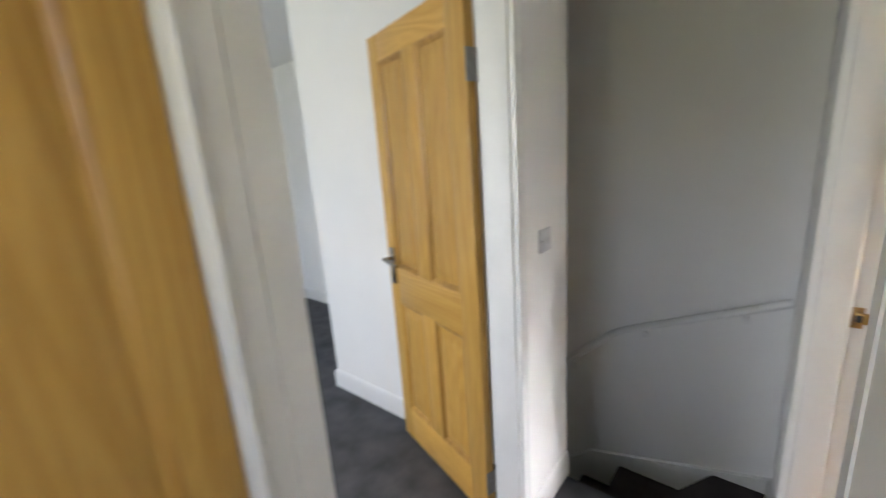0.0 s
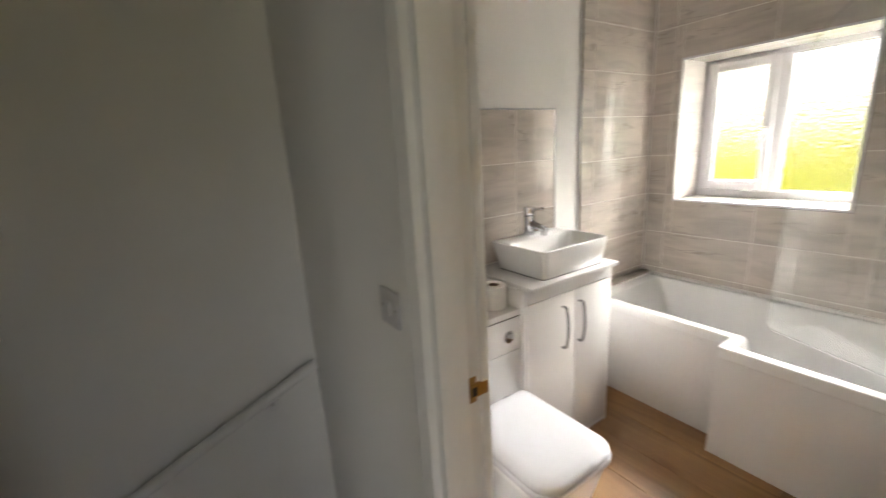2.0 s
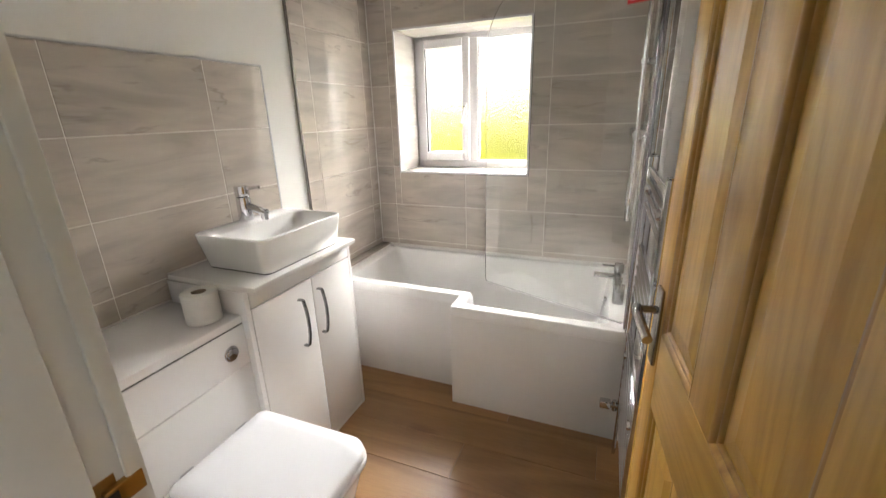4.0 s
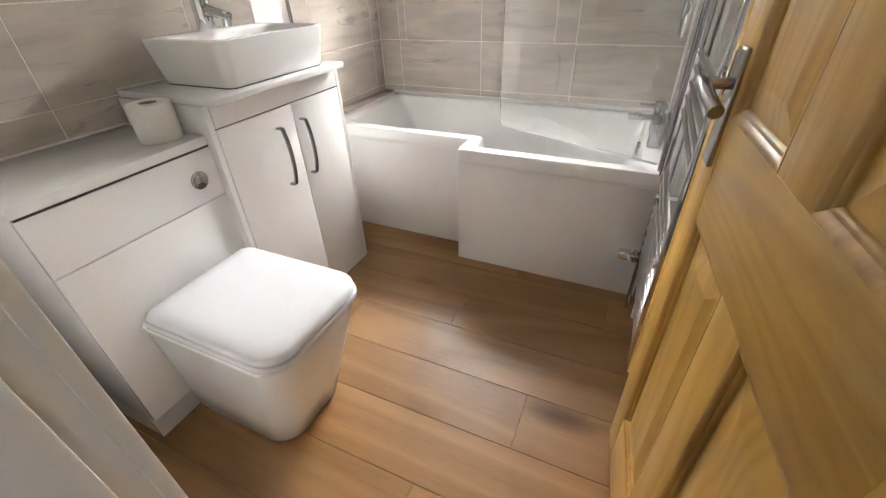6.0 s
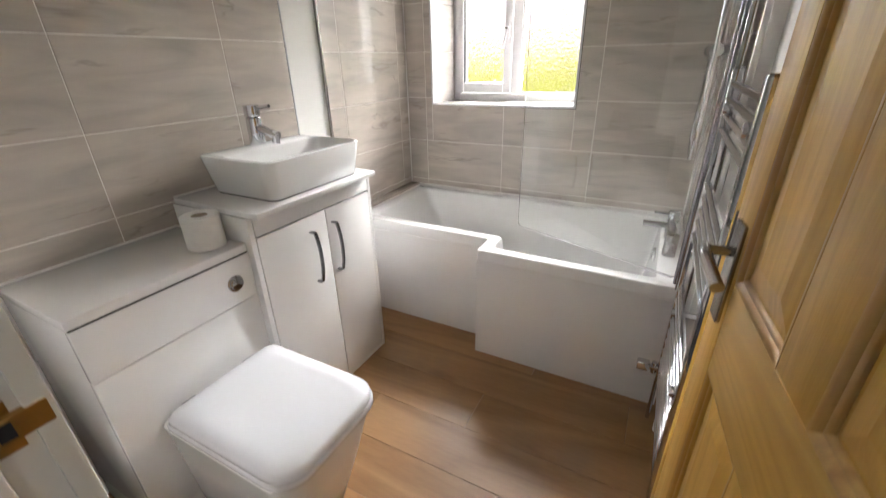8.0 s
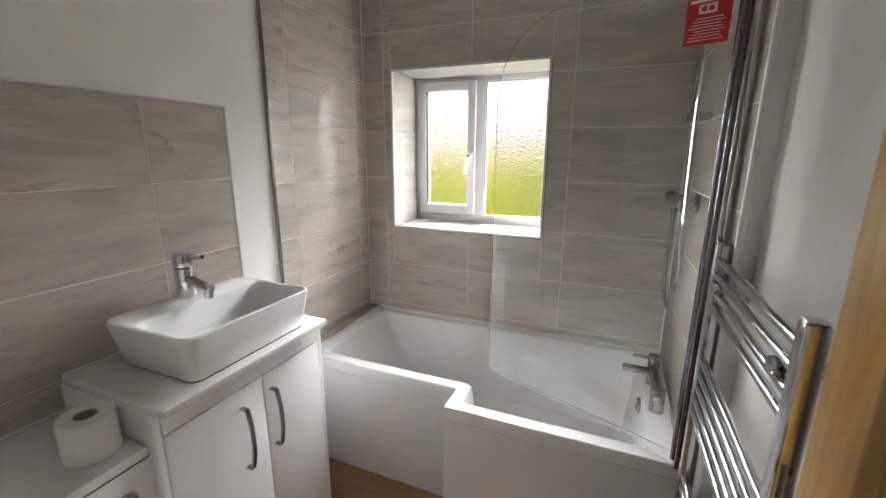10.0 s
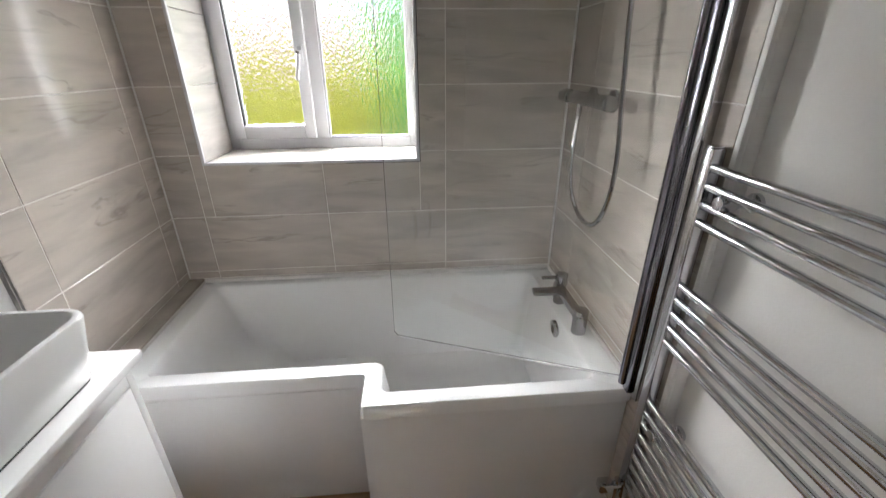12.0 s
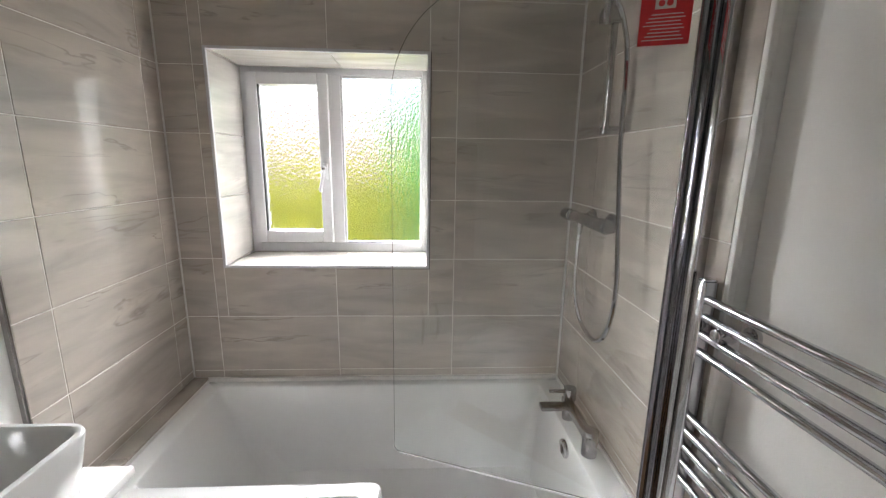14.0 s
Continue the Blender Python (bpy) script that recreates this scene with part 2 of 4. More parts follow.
# the doors' pine again, darker: the grooves' shade is put into this colour
PINE_D = grain_wood("varnished_pine_shaded", (0.50, 0.285, 0.066), (0.37, 0.19, 0.040), "z", 0.3, 9, coat=0.1)
OAK = grain_wood("oak_laminate", (0.365, 0.205, 0.086), (0.23, 0.115, 0.042), "x", 0.36, 6, coat=0.1, knots=3.0, contrast=(0.1, 0.95))
GLASS = clear_glass("clear_screen_glass", 0.0, 1.52, (0.97, 0.99, 0.98))
OBSCURE = clear_glass("obscured_window_glass", 0.17, 1.3, (0.98, 1.0, 0.99), 0.42, 120)
GRASS = mat("lawn", (0.17, 0.17, 0.06), 0.9, var=0.3, scale=0.8, fine=30, bump=0.3)
LEAF = mat("hedge_leaf", (0.27, 0.29, 0.026), 0.6, var=0.35, scale=3, fine=30, bump=0.0)
LEAFDARK = mat("tree_leaf", (0.045, 0.19, 0.02), 0.6, var=0.35, scale=3, fine=30, bump=0.0)
BARK = mat("bark", (0.12, 0.085, 0.06), 0.9, var=0.3, scale=8, fine=60, bump=0.5)
BRICK = mat("house_brick", (0.40, 0.32, 0.31), 0.9, var=0.15, scale=4, fine=30, bump=0.2)
ROOF = mat("house_roof_tile", (0.36, 0.31, 0.32), 0.8, var=0.15, scale=4, fine=30, bump=0.2)


# ---- mesh helpers ----
def finish(name, bm, material, smooth=40):
    bmesh.ops.recalc_face_normals(bm, faces=bm.faces)
    me = bpy.data.meshes.new(name)
    bm.to_mesh(me)
    bm.free()
    me.materials.append(material)
    if smooth:
        me.polygons.foreach_set("use_smooth", [True] * len(me.polygons))
        me.set_sharp_from_angle(angle=radians(smooth))
    return me


def thing(name, loc, label, category, group="", kind=""):
    ob = new(name)
    ob.location = loc
    ob.empty_display_size = 0.05
    return tagged(ob, label, category, group, kind)


def part(name, bm, material, parent, label="", smooth=40):
    """Links a bmesh, given in the world's metres, as one mesh under a thing or a part."""
    root = parent
    while root.parent:
        root = root.parent
    bmesh.ops.translate(bm, verts=bm.verts, vec=-Vector(root.location))
    ob = new(name, finish(name, bm, material, smooth))
    ob.parent = parent
    return tagged(ob, label)


def solid(name, bm, material, label="", category="", group="", kind="", smooth=40):
    """Links a bmesh as a thing of one mesh."""
    return tagged(new(name, finish(name, bm, material, smooth)), label, category, group, kind)


def box(x0, x1, y0, y1, z0, z1, bev=0.0, seg=2, bm=None):
    t = bmesh.new()
    bmesh.ops.create_cube(t, size=1.0)
    for v in t.verts:
        v.co = Vector(((x0 + x1) / 2 + v.co.x * (x1 - x0), (y0 + y1) / 2 + v.co.y * (y1 - y0), (z0 + z1) / 2 + v.co.z * (z1 - z0)))
    if bev:
        bmesh.ops.bevel(t, geom=list(t.edges), offset=bev, segments=seg, affect="EDGES", profile=0.5)
    return merge(bm, t)


def merge(bm, t):
    if bm is None:
        return t
    me = bpy.data.meshes.new("tmp")
    t.to_mesh(me)
    t.free()
    bm.from_mesh(me)
    bpy.data.meshes.remove(me)
    return bm


def rod(p, q, r, seg=16, r2=None, bm=None, bev=0.0):
    """A round bar from p to q."""
    p, q = Vector(p), Vector(q)
    t = bmesh.new()
    d = q - p
    bmesh.ops.create_cone(t, cap_ends=True, segments=seg, radius1=r, radius2=r if r2 is None else r2, depth=d.length)
    if bev:
        rim = [e for e in t.edges if abs(e.verts[0].co.z - e.verts[1].co.z) < 1e-6]
        bmesh.ops.bevel(t, geom=rim, offset=bev, segments=2, affect="EDGES", profile=0.5)
    bmesh.ops.transform(t, verts=t.verts, matrix=Matrix.Translation((p + q) / 2) @ d.to_track_quat("Z", "Y").to_matrix().to_4x4())
    return merge(bm, t)


def tube(pts, r, seg=10, bm=None):
    """A round tube along a line of points."""
    bm = bm or bmesh.new()
    pts = [Vector(p) for p in pts]
    rings, side = [], None
    for i, p in enumerate(pts):
        d = (pts[min(i + 1, len(pts) - 1)] - pts[max(i - 1, 0)]).normalized()
        if side is None:
            side = d.orthogonal().normalized()
        side = (side - d * side.dot(d)).normalized()
        up = d.cross(side)
        rings.append([bm.verts.new(p + r * (math.cos(a) * side + math.sin(a) * up)) for a in (2 * math.pi * k / seg for k in range(seg))])
    for a, b in zip(rings, rings[1:]):
        for k in range(seg):
            bm.faces.new((a[k], a[(k + 1) % seg], b[(k + 1) % seg], b[k]))
    bm.faces.new(rings[0])
    bm.faces.new(rings[-1])
    return bm


def curve_pts(pts, n=8):
    """A smooth line through the points."""
    pts = [Vector(p) for p in pts]
    out = []
    for i in range(len(pts) - 1):
        p0, p1, p2, p3 = pts[max(i - 1, 0)], pts[i], pts[i + 1], pts[min(i + 2, len(pts) - 1)]
        for k in range(n):
            t = k / n
            out.append(0.5 * (2 * p1 + (p2 - p0) * t + (2 * p0 - 5 * p1 + 4 * p2 - p3) * t * t + (3 * p1 - p0 - 3 * p2 + p3) * t ** 3))
    return out + [pts[-1]]


def rrect(x0, x1, y0, y1, r, z, n=6):
    """A rectangle with rounded corners, as a ring of points at the height z; r is one radius or four."""
    rs = r if isinstance(r, (list, tuple)) else [r] * 4
    out = []
    for (cx, cy, a0), q in zip(((x1, y1, 0), (x0, y1, 90), (x0, y0, 180), (x1, y0, 270)), rs):
        px, py = cx - q if cx == x1 else cx + q, cy - q if cy == y1 else cy + q
        out += [(px + q * math.cos(radians(a0 + 90 * k / n)), py + q * math.sin(radians(a0 + 90 * k / n)), z) for k in range(n + 1)]
    return out


def loft(rings, cap0=True, cap1=True, bm=None):
    bm = bm or bmesh.new()
    vs = [[bm.verts.new(p) for p in ring] for ring in rings]
    for a, b in zip(vs, vs[1:]):
        for k in range(len(a)):
            bm.faces.new((a[k], a[(k + 1) % len(a)], b[(k + 1) % len(b)], b[k]))
    if cap0:
        bm.faces.new(vs[0])
    if cap1:
        bm.faces.new(vs[-1])
    return bm


def moulded(profile, p, q, out, up):
    """Extrudes a profile of (away from the wall, across) from p to q."""
    p, q, out, up = Vector(p), Vector(q), Vector(out), Vector(up)
    return loft([[e + out * a + up * b for a, b in profile] for e in (p, q)])


# ---- large structure ----
CEILZ = 2.4


def wall(name, boxes, material=WHITE_WALL, label="smooth white painted plaster wall"):
    bm = bmesh.new()
    for b in boxes:
        box(*b, bm=bm)
    return solid(name, bm, material, label, "wall", kind="structure", smooth=0)


# window wall, 0.4 m of masonry behind the tiles, with the opening through it
WX0, WX1, WZ0, WZ1 = 0.155, 1.03, 1.048, 1.925
wall_north = wall("wall_north", [(-0.4, WX0, 3.012, 3.42, -0.2, CEILZ), (WX1, 2.2, 3.012, 3.42, -0.2, CEILZ),
                                 (WX0, WX1, 3.012, 3.42, -0.2, WZ0), (WX0, WX1, 3.012, 3.42, WZ1, CEILZ)], GROUT, "window wall clad with taupe porcelain tiles")
wall_west = wall("wall_west", [(-0.13, -0.012, 0.83, 3.012, -0.1, CEILZ)])
wall_east = wall("wall_east", [(1.682, 1.80, 0.83, 1.22, -0.1, CEILZ), (1.645, 1.80, 1.22, 3.012, -0.1, CEILZ)])
wall_boxing = wall("wall_boxing", [(1.612, 1.645, 2.105, 3.012, 0.0, CEILZ)], WHITE_WALL, "white boarded wall lining behind the shower tiles")
wall_south = wall("wall_south", [(-0.13, 0.869, 0.70, 0.83, -3.0, CEILZ), (1.706, 3.30, 0.70, 0.83, -0.1, CEILZ), (0.869, 1.706, 0.70, 0.83, 2.03, CEILZ)])
wall_landing = wall("wall_landing", [(0.84, 1.24, -0.16, -0.055, -3.0, CEILZ), (2.045, 2.13, -0.16, -0.055, -0.1, CEILZ), (2.95, 3.3, -0.16, -0.055, -0.1, CEILZ),
                                     (1.24, 2.045, -0.16, -0.055, 2.03, CEILZ), (2.13, 2.95, -0.16, -0.055, 2.03, CEILZ)])
# end wall out of view; its opening is made up to let light in
wall_landing_end = wall("wall_landing_end", [(3.30, 3.42, -0.16, 0.0, -0.1, CEILZ), (3.30, 3.42, 0.64, 0.83, -0.1, CEILZ), (3.30, 3.42, 0.0, 0.64, -0.1, 1.1), (3.30, 3.42, 0.0, 0.64, 2.1, CEILZ)])
wall_stairs = wall("wall_stairs", [(-0.16, -0.012, -2.6, 0.70, -3.0, CEILZ), (-0.16, 0.98, -2.72, -2.6, -3.0, -0.2)])
wall_stair_side = wall("wall_stair_side", [(0.84, 0.98, -1.59, -0.16, -3.0, CEILZ), (-0.012, 0.84, -1.59, -1.47, -0.2, CEILZ), (0.84, 0.98, -2.6, -1.59, -3.0, -0.2)])
wall_bedroom_west = wall("wall_bedroom_west", [(-0.06, 0.06, -3.42, -1.59, -0.1, CEILZ)])
wall_bedroom_south = wall("wall_bedroom_south", [(-0.06, 4.12, -3.54, -3.42, -0.1, CEILZ)])
wall_bedroom_east = wall("wall_bedroom_east", [(4.0, 4.12, -3.42, -2.6, -0.1, CEILZ), (4.0, 4.12, -1.2, -0.055, -0.1, CEILZ), (4.0, 4.12, -2.6, -1.2, -0.1, 1.0), (4.0, 4.12, -2.6, -1.2, 2.2, CEILZ)])
wall_bedroom_north = wall("wall_bedroom_north", [(3.42, 4.0, -0.16, -0.055, -0.1, CEILZ)])
solid("ceiling", box(-0.5, 4.3, -3.6, 3.42, CEILZ, CEILZ + 0.1), CEIL, "plain white painted ceiling", "ceiling", kind="structure", smooth=0)
floor_landing = solid("floor_landing", box(0.86, 3.3, -0.16, 0.752, -0.2, 0.0, 0.008), CARPET, "charcoal grey fitted carpet on the landing", "carpet", kind="structure")
floor_bedroom = solid("floor_bedroom", box(0.985, 4.0, -3.42, -0.163, -0.2, 0.0, bm=box(0.06, 0.985, -3.42, -1.59, -0.2, 0.0)), CARPET, "charcoal grey fitted bedroom carpet", "carpet", kind="structure", smooth=0)
floor_bathroom = solid("floor_bathroom", box(-0.012, 1.682, 0.752, 3.012, -0.2, -0.010), JOINT, "warm oak laminate plank floor", "floor", kind="structure", smooth=0)

# carpeted winder steps that turn down to the stairs
stair = thing("staircase", (0.4, 0.3, -0.19), "narrow carpeted winder stairs going down from the landing", "stairs", kind="structure")
PIV = (0.86, -0.055)


def winder(a0, a1, z):
    """A wedge tread round the newel corner, from one angle to the next."""
    def far(a):
        d = Vector((-math.cos(radians(a)), math.sin(radians(a))))
        k = min((0.90 / -d.x) if d.x < -1e-4 else 99, (0.755 / d.y) if d.y > 1e-4 else 99)
        return (PIV[0] + d.x * k, PIV[1] + d.y * k)
    pts = [PIV, far(a0)]
    corner = math.degrees(math.atan2(0.755, 0.90))
    if a0 > corner > a1:
        pts.append((PIV[0] - 0.90, PIV[1] + 0.755))
    pts.append(far(a1))
    bm = loft([[(x, y, z - 0.75) for x, y in pts], [(x, y, z) for x, y in pts]])
    top = [e for e in bm.edges if all(v.co.z > z - 0.01 for v in e.verts)]
    bmesh.ops.bevel(bm, geom=top, offset=0.012, segments=2, affect="EDGES")
    return bm


for a0, a1, z in ((90, 62, -0.19), (62, 30, -0.38), (30, 0, -0.57)):
    part("tread", winder(a0, a1, z), STAIRCARPET, stair)
for k in range(9):
    y = -0.055 - 0.225 * k
    part("tread", box(-0.04, 0.84, y - 0.235, y, -0.95 - 0.19 * k, -0.76 - 0.19 * k, 0.012), STAIRCARPET, stair)

# ---- joinery: linings, architraves, skirtings ----
ARCH = [(0, 0), (0.018, 0), (0.020, 0.006), (0.020, 0.020), (0.014, 0.024), (0.014, 0.034), (0.018, 0.040), (0.018, 0.052), (0.011, 0.062), (0.009, 0.068), (0, 0.068)]
SKIRT = [(0, 0), (0.016, 0), (0.016, 0.095), (0.012, 0.108), (0.006, 0.118), (0, 0.120)]


SLIM = [(0, 0), (0.004, 0), (0.004, 0.05), (0, 0.05)]
FLAT = [(0, 0), (0.018, 0), (0.018, 0.066), (0, 0.066)]
BEAD = [(0, 0), (0.016, 0), (0.022, 0.006), (0.022, 0.014), (0.016, 0.020), (0.018, 0.064), (0, 0.066)]


def door_frame(name, x0, x1, y0, y1, face, label, left=ARCH, right=ARCH):
    """Lining, stops and architraves round an opening from x0 to x1 in a wall from y0 to y1; face: the sides that carry architraves."""
    f = thing(name, ((x0 + x1) / 2, (y0 + y1) / 2, 0), label, "door frame", kind="structure")
    part("lining", box(x0 - 0.03, x0, y0, y1, 0, 2.0, 0.002), GLOSS, f)
    part("lining", box(x1, x1 + 0.03, y0, y1, 0, 2.0, 0.002), GLOSS, f)
    part("lining", box(x0 - 0.03, x1 + 0.03, y0, y1, 2.001, 2.03, 0.002), GLOSS, f)
    for side in face:
        y, out = (y0, (0, -1, 0)) if side < 0 else (y1, (0, 1, 0))
        part("architrave", moulded(left, (x0 - 0.008, y, 0), (x0 - 0.008, y, 2.075), out, (-1, 0, 0)), GLOSS, f)
        part("architrave", moulded(right, (x1 + 0.008, y, 0), (x1 + 0.008, y, 2.075), out, (1, 0, 0)), GLOSS, f)
        part("architrave", moulded(ARCH, (x0 - 0.008, y, 2.008), (x1 + 0.008, y, 2.008), out, (0, 0, 1)), GLOSS, f)
    return f


frame_bath = door_frame("door_frame_bathroom", 0.899, 1.676, 0.70, 0.83, (-1,), "white painted door lining with moulded architrave", right=SLIM)
part("stop", box(0.899, 0.914, 0.70, 0.772, 0.0, 2.0, 0.004), GLOSS, frame_bath)
part("edge_bead", box(0.899, 0.9065, 0.808, 0.8315, 0.0, 2.0, 0.003), GLOSS, frame_bath)
keep = part("keep", box(0.8985, 0.9005, 0.775, 0.799, 0.942, 1.002, 0.0008, bm=box(0.897, 0.9080, 0.780, 0.826, 0.957, 0.987, 0.002)), BRASS, frame_bath, "small brass latch keep")
part("latch_hole", box(0.900, 0.9086, 0.782, 0.795, 0.962, 0.982), BLACK, keep)
frame_bed = door_frame("door_frame_bedroom", 1.27, 2.015, -0.16, -0.055, (1,), "white painted bedroom door lining with moulded architrave", right=FLAT)
frame_other = door_frame("door_frame_landing", 2.163, 2.92, -0.16, -0.055, (1,), "white painted door lining on the landing", left=BEAD)


def skirting(name, p, q, out):
    return solid(name, moulded(SKIRT, p, q, out, (0, 0, 1)), GLOSS, "white painted wooden skirting board", "skirting", kind="structure")


skirting("baseboard", (0.98, -1.59, 0), (0.98, -0.16, 0), (1, 0, 0))
skirting("baseboard", (0.06, -1.59, 0), (0.996, -1.59, 0), (0, -1, 0))
skirting("baseboard", (0.06, -3.42, 0), (0.06, -1.606, 0), (1, 0, 0))
skirting("baseboard", (0.076, -3.42, 0), (4.0, -3.42, 0), (0, 1, 0))
skirting("baseboard", (0.845, -0.055, 0), (1.19, -0.055, 0), (0, 1, 0))
skirting("baseboard", (1.645, 1.22, 0), (1.645, 2.091, 0), (-1, 0, 0))
# sloping string along the stairs
bm = loft([[(-0.012, y, z) for y, z in ((0.70, -0.60), (0.70, -0.285), (-0.24, -0.545), (-0.62, -0.87), (-2.4, -2.42), (-2.4, -2.75), (-0.62, -1.25), (-0.24, -0.90))],
           [(0.010, y, z) for y, z in ((0.70, -0.60), (0.70, -0.285), (-0.24, -0.545), (-0.62, -0.87), (-2.4, -2.42), (-2.4, -2.75), (-0.62, -1.25), (-0.24, -0.90))]])
solid("stair_string", bm, GLOSS, "white painted stair string along the stairwell wall", "stair string", kind="structure", smooth=0)
bm = loft([[(x, 0.70, z) for x, z in ((0.86, 0.0), (0.86, 0.11), (0.72, 0.06), (0.010, -0.285), (0.010, -0.60), (0.60, -0.35))],
           [(x, 0.682, z) for x, z in ((0.86, 0.0), (0.86, 0.11), (0.72, 0.06), (0.010, -0.285), (0.010, -0.60), (0.60, -0.35))]])
solid("stair_string", bm, GLOSS, "white painted stair string below the switch", "stair string", kind="structure", smooth=0)

rail = thing("handrail", (0.03, 0.69, 0.66), "white painted mopstick handrail on the stairwell wall", "handrail")
part("rail", tube(curve_pts([(0.036, 0.685, 0.70), (0.036, 0.3, 0.54), (0.036, -0.03, 0.402)], 4)[:-1] + curve_pts([(0.036, -0.06, 0.385), (0.036, -0.12, 0.345), (0.036, -0.2, 0.27), (0.036, -0.42, 0.06)], 4) + [(0.036, -1.4, -0.9)], 0.021, 12), GLOSS, rail)
for y, z in ((0.52, 0.612), (0.06, 0.424), (-0.36, 0.095)):
    part("bracket", rod((-0.012, y, z - 0.05), (0.03, y, z), 0.007, 8, bm=rod((-0.012, y, z - 0.05), (-0.006, y, z - 0.05), 0.022, 14)), GLOSS, rail)


def switch(x, y, z, out, gangs, label):
    """A moulded plate with rockers on a wall that faces along y."""
    s = thing("light_switch", (x, y, z), label, "light switch")
    part("plate", box(x - 0.043, x + 0.043, *sorted((y, y + out * 0.009)), z - 0.043, z + 0.043, 0.003), PLATE, s)
    for g in range(gangs):
        dx = (g - (gangs - 1) / 2) * 0.028
        part("rocker", box(x + dx - 0.011, x + dx + 0.011, *sorted((y + out * 0.009, y + out * 0.013)), z - 0.016, z + 0.016, 0.0015), PLATE, s)
    for dx in (-0.03, 0.03):
        part("screw", rod((x + dx, y + out * 0.0085, z), (x + dx, y + out * 0.0098, z), 0.0035, 10), STEEL, s)


switch(0.732, 0.70, 1.136, -1, 1, "pale grey light switch beside the bathroom door")
switch(1.048, -0.055, 1.149, 1, 2, "pale grey two-gang light switch on landing wall")


# ---- doors ----
def pine_door(name, w, label, handle=True, flip=False):
    """A four-panel door, hinged at x = 0, its shown face towards -y, 35 mm thick; flip mirrors the furniture to the other face."""
    d = thing(name, (0, 0, 0), label, "door", kind="structure")
    h, sh, sl, mu = 1.98, 0.106, 0.083, 0.096
    z1, z2, z3 = 0.190, 0.782, 0.956
    zt = h - 0.108
    xm = (sh + w - sl) / 2
    xm0, xm1 = xm - mu / 2, xm + mu / 2
    part("stile", box(0, sh, 0, 0.035, 0.008, h, 0.0015), PINE_V, d)
    part("stile", box(w - sl, w, 0, 0.035, 0.008, h, 0.0015), PINE_V, d)
    for a, b in ((0.008, z1), (z2, z3), (zt, h)):
        part("rail", box(sh, w - sl, 0.0005, 0.0345, a, b, 0.001), PINE_H, d)
    for a, b in ((z1, z2), (z3, zt)):
        part("muntin", box(xm0, xm1, 0.001, 0.034, a, b, 0.001), PINE_V, d)
        for x0, x1 in ((sh, xm0), (xm1, w - sl)):
            p = box(x0, x1, 0.0125, 0.0225, a, b)
            for s in (-1, 1):
                yy = (0.0125, 0.006) if s < 0 else (0.0225, 0.029)
                i, o = 0.024, 0.060
                ring0 = [(x0 + i, yy[0], a + i), (x1 - i, yy[0], a + i), (x1 - i, yy[0], b - i), (x0 + i, yy[0], b - i)]
                ring1 = [(x0 + o, yy[1], a + o), (x1 - o, yy[1], a + o), (x1 - o, yy[1], b - o), (x0 + o, yy[1], b - o)]
                loft([ring0, ring1], cap0=False, bm=p)
            panel = part("panel", p, PINE_V, d, smooth=0)
            for s in (0, 1):
                yo, yi = (0.0008, 0.0123) if s == 0 else (0.0342, 0.0227)
                dy = yi - yo
                prof = [(yo, 0.0), (yo, 0.003), (yo + 0.10 * dy, 0.007), (yo + 0.34 * dy, 0.011), (yo + 0.50 * dy, 0.0125), (yo + 0.54 * dy, 0.016), (yo + 0.75 * dy, 0.019), (yi, 0.020), (yi, 0.0)]
                bm = bmesh.new()
                for p0, p1, inn in (((x0, a), (x0, b), (1, 0)), ((x1, a), (x1, b), (-1, 0)), ((x0, a), (x1, a), (0, 1)), ((x0, b), (x1, b), (0, -1))):
                    loft([[(q[0] + inn[0] * t, y, q[1] + inn[1] * t) for y, t in prof] for q in (p0, p1)], bm=bm)
                part("moulding", bm, PINE_D, panel, "pine panel moulding with groove shade in its colour")
    if handle:
        for s in (0, 1):
            y, o = (0.0, -1) if s == 0 else (0.035, 1)
            hx = w - 0.052
            f = part("handle_plate", box(hx - 0.021, hx + 0.021, *sorted((y, y + o * 0.009)), 0.872, 1.052, 0.003), STEEL, d, "satin nickel lever handle plate")
            part("lever", tube([(hx, y + o * 0.005, 1.0), (hx, y + o * 0.045, 1.0)], 0.009, 12), STEEL, f)
            part("grip", tube(curve_pts([(hx + 0.008, y + o * 0.046, 1.0), (hx - 0.03, y + o * 0.050, 1.002), (hx - 0.075, y + o * 0.047, 0.992), (hx - 0.11, y + o * 0.043, 0.984)], 5), 0.0105, 12), STEEL, f)
        part("latch_plate", box(w - 0.0005, w + 0.0012, 0.007, 0.028, 0.955, 1.035), STEEL, d)
    for z in (0.18, 1.74):
        k = part("hinge", box(-0.003, 0.001, -0.002 if not flip else 0.002, 0.033 if not flip else 0.037, z - 0.05, z + 0.05), HINGE, d, "worn steel butt hinge")
        yk = 0.039 if not flip else -0.004
        part("knuckle", rod((0.0, yk, z - 0.05), (0.0, yk, z + 0.05), 0.0055, 10), HINGE, k)
    return d


# bathroom door, open against the side wall
door_1 = pine_door("door_1", 0.711, "varnished pine four-panel door standing open in the bathroom")
DOOR_ANGLE = 95.6
door_1.matrix_world = Matrix.Translation((1.641, 0.838, 0.004)) @ Matrix.Rotation(radians(DOOR_ANGLE), 4, "Z") @ Matrix.Diagonal((1, -1, 1, 1))
# bedroom door, open into the bedroom
door_2 = pine_door("door_2", 0.705, "varnished pine four-panel bedroom door standing open")
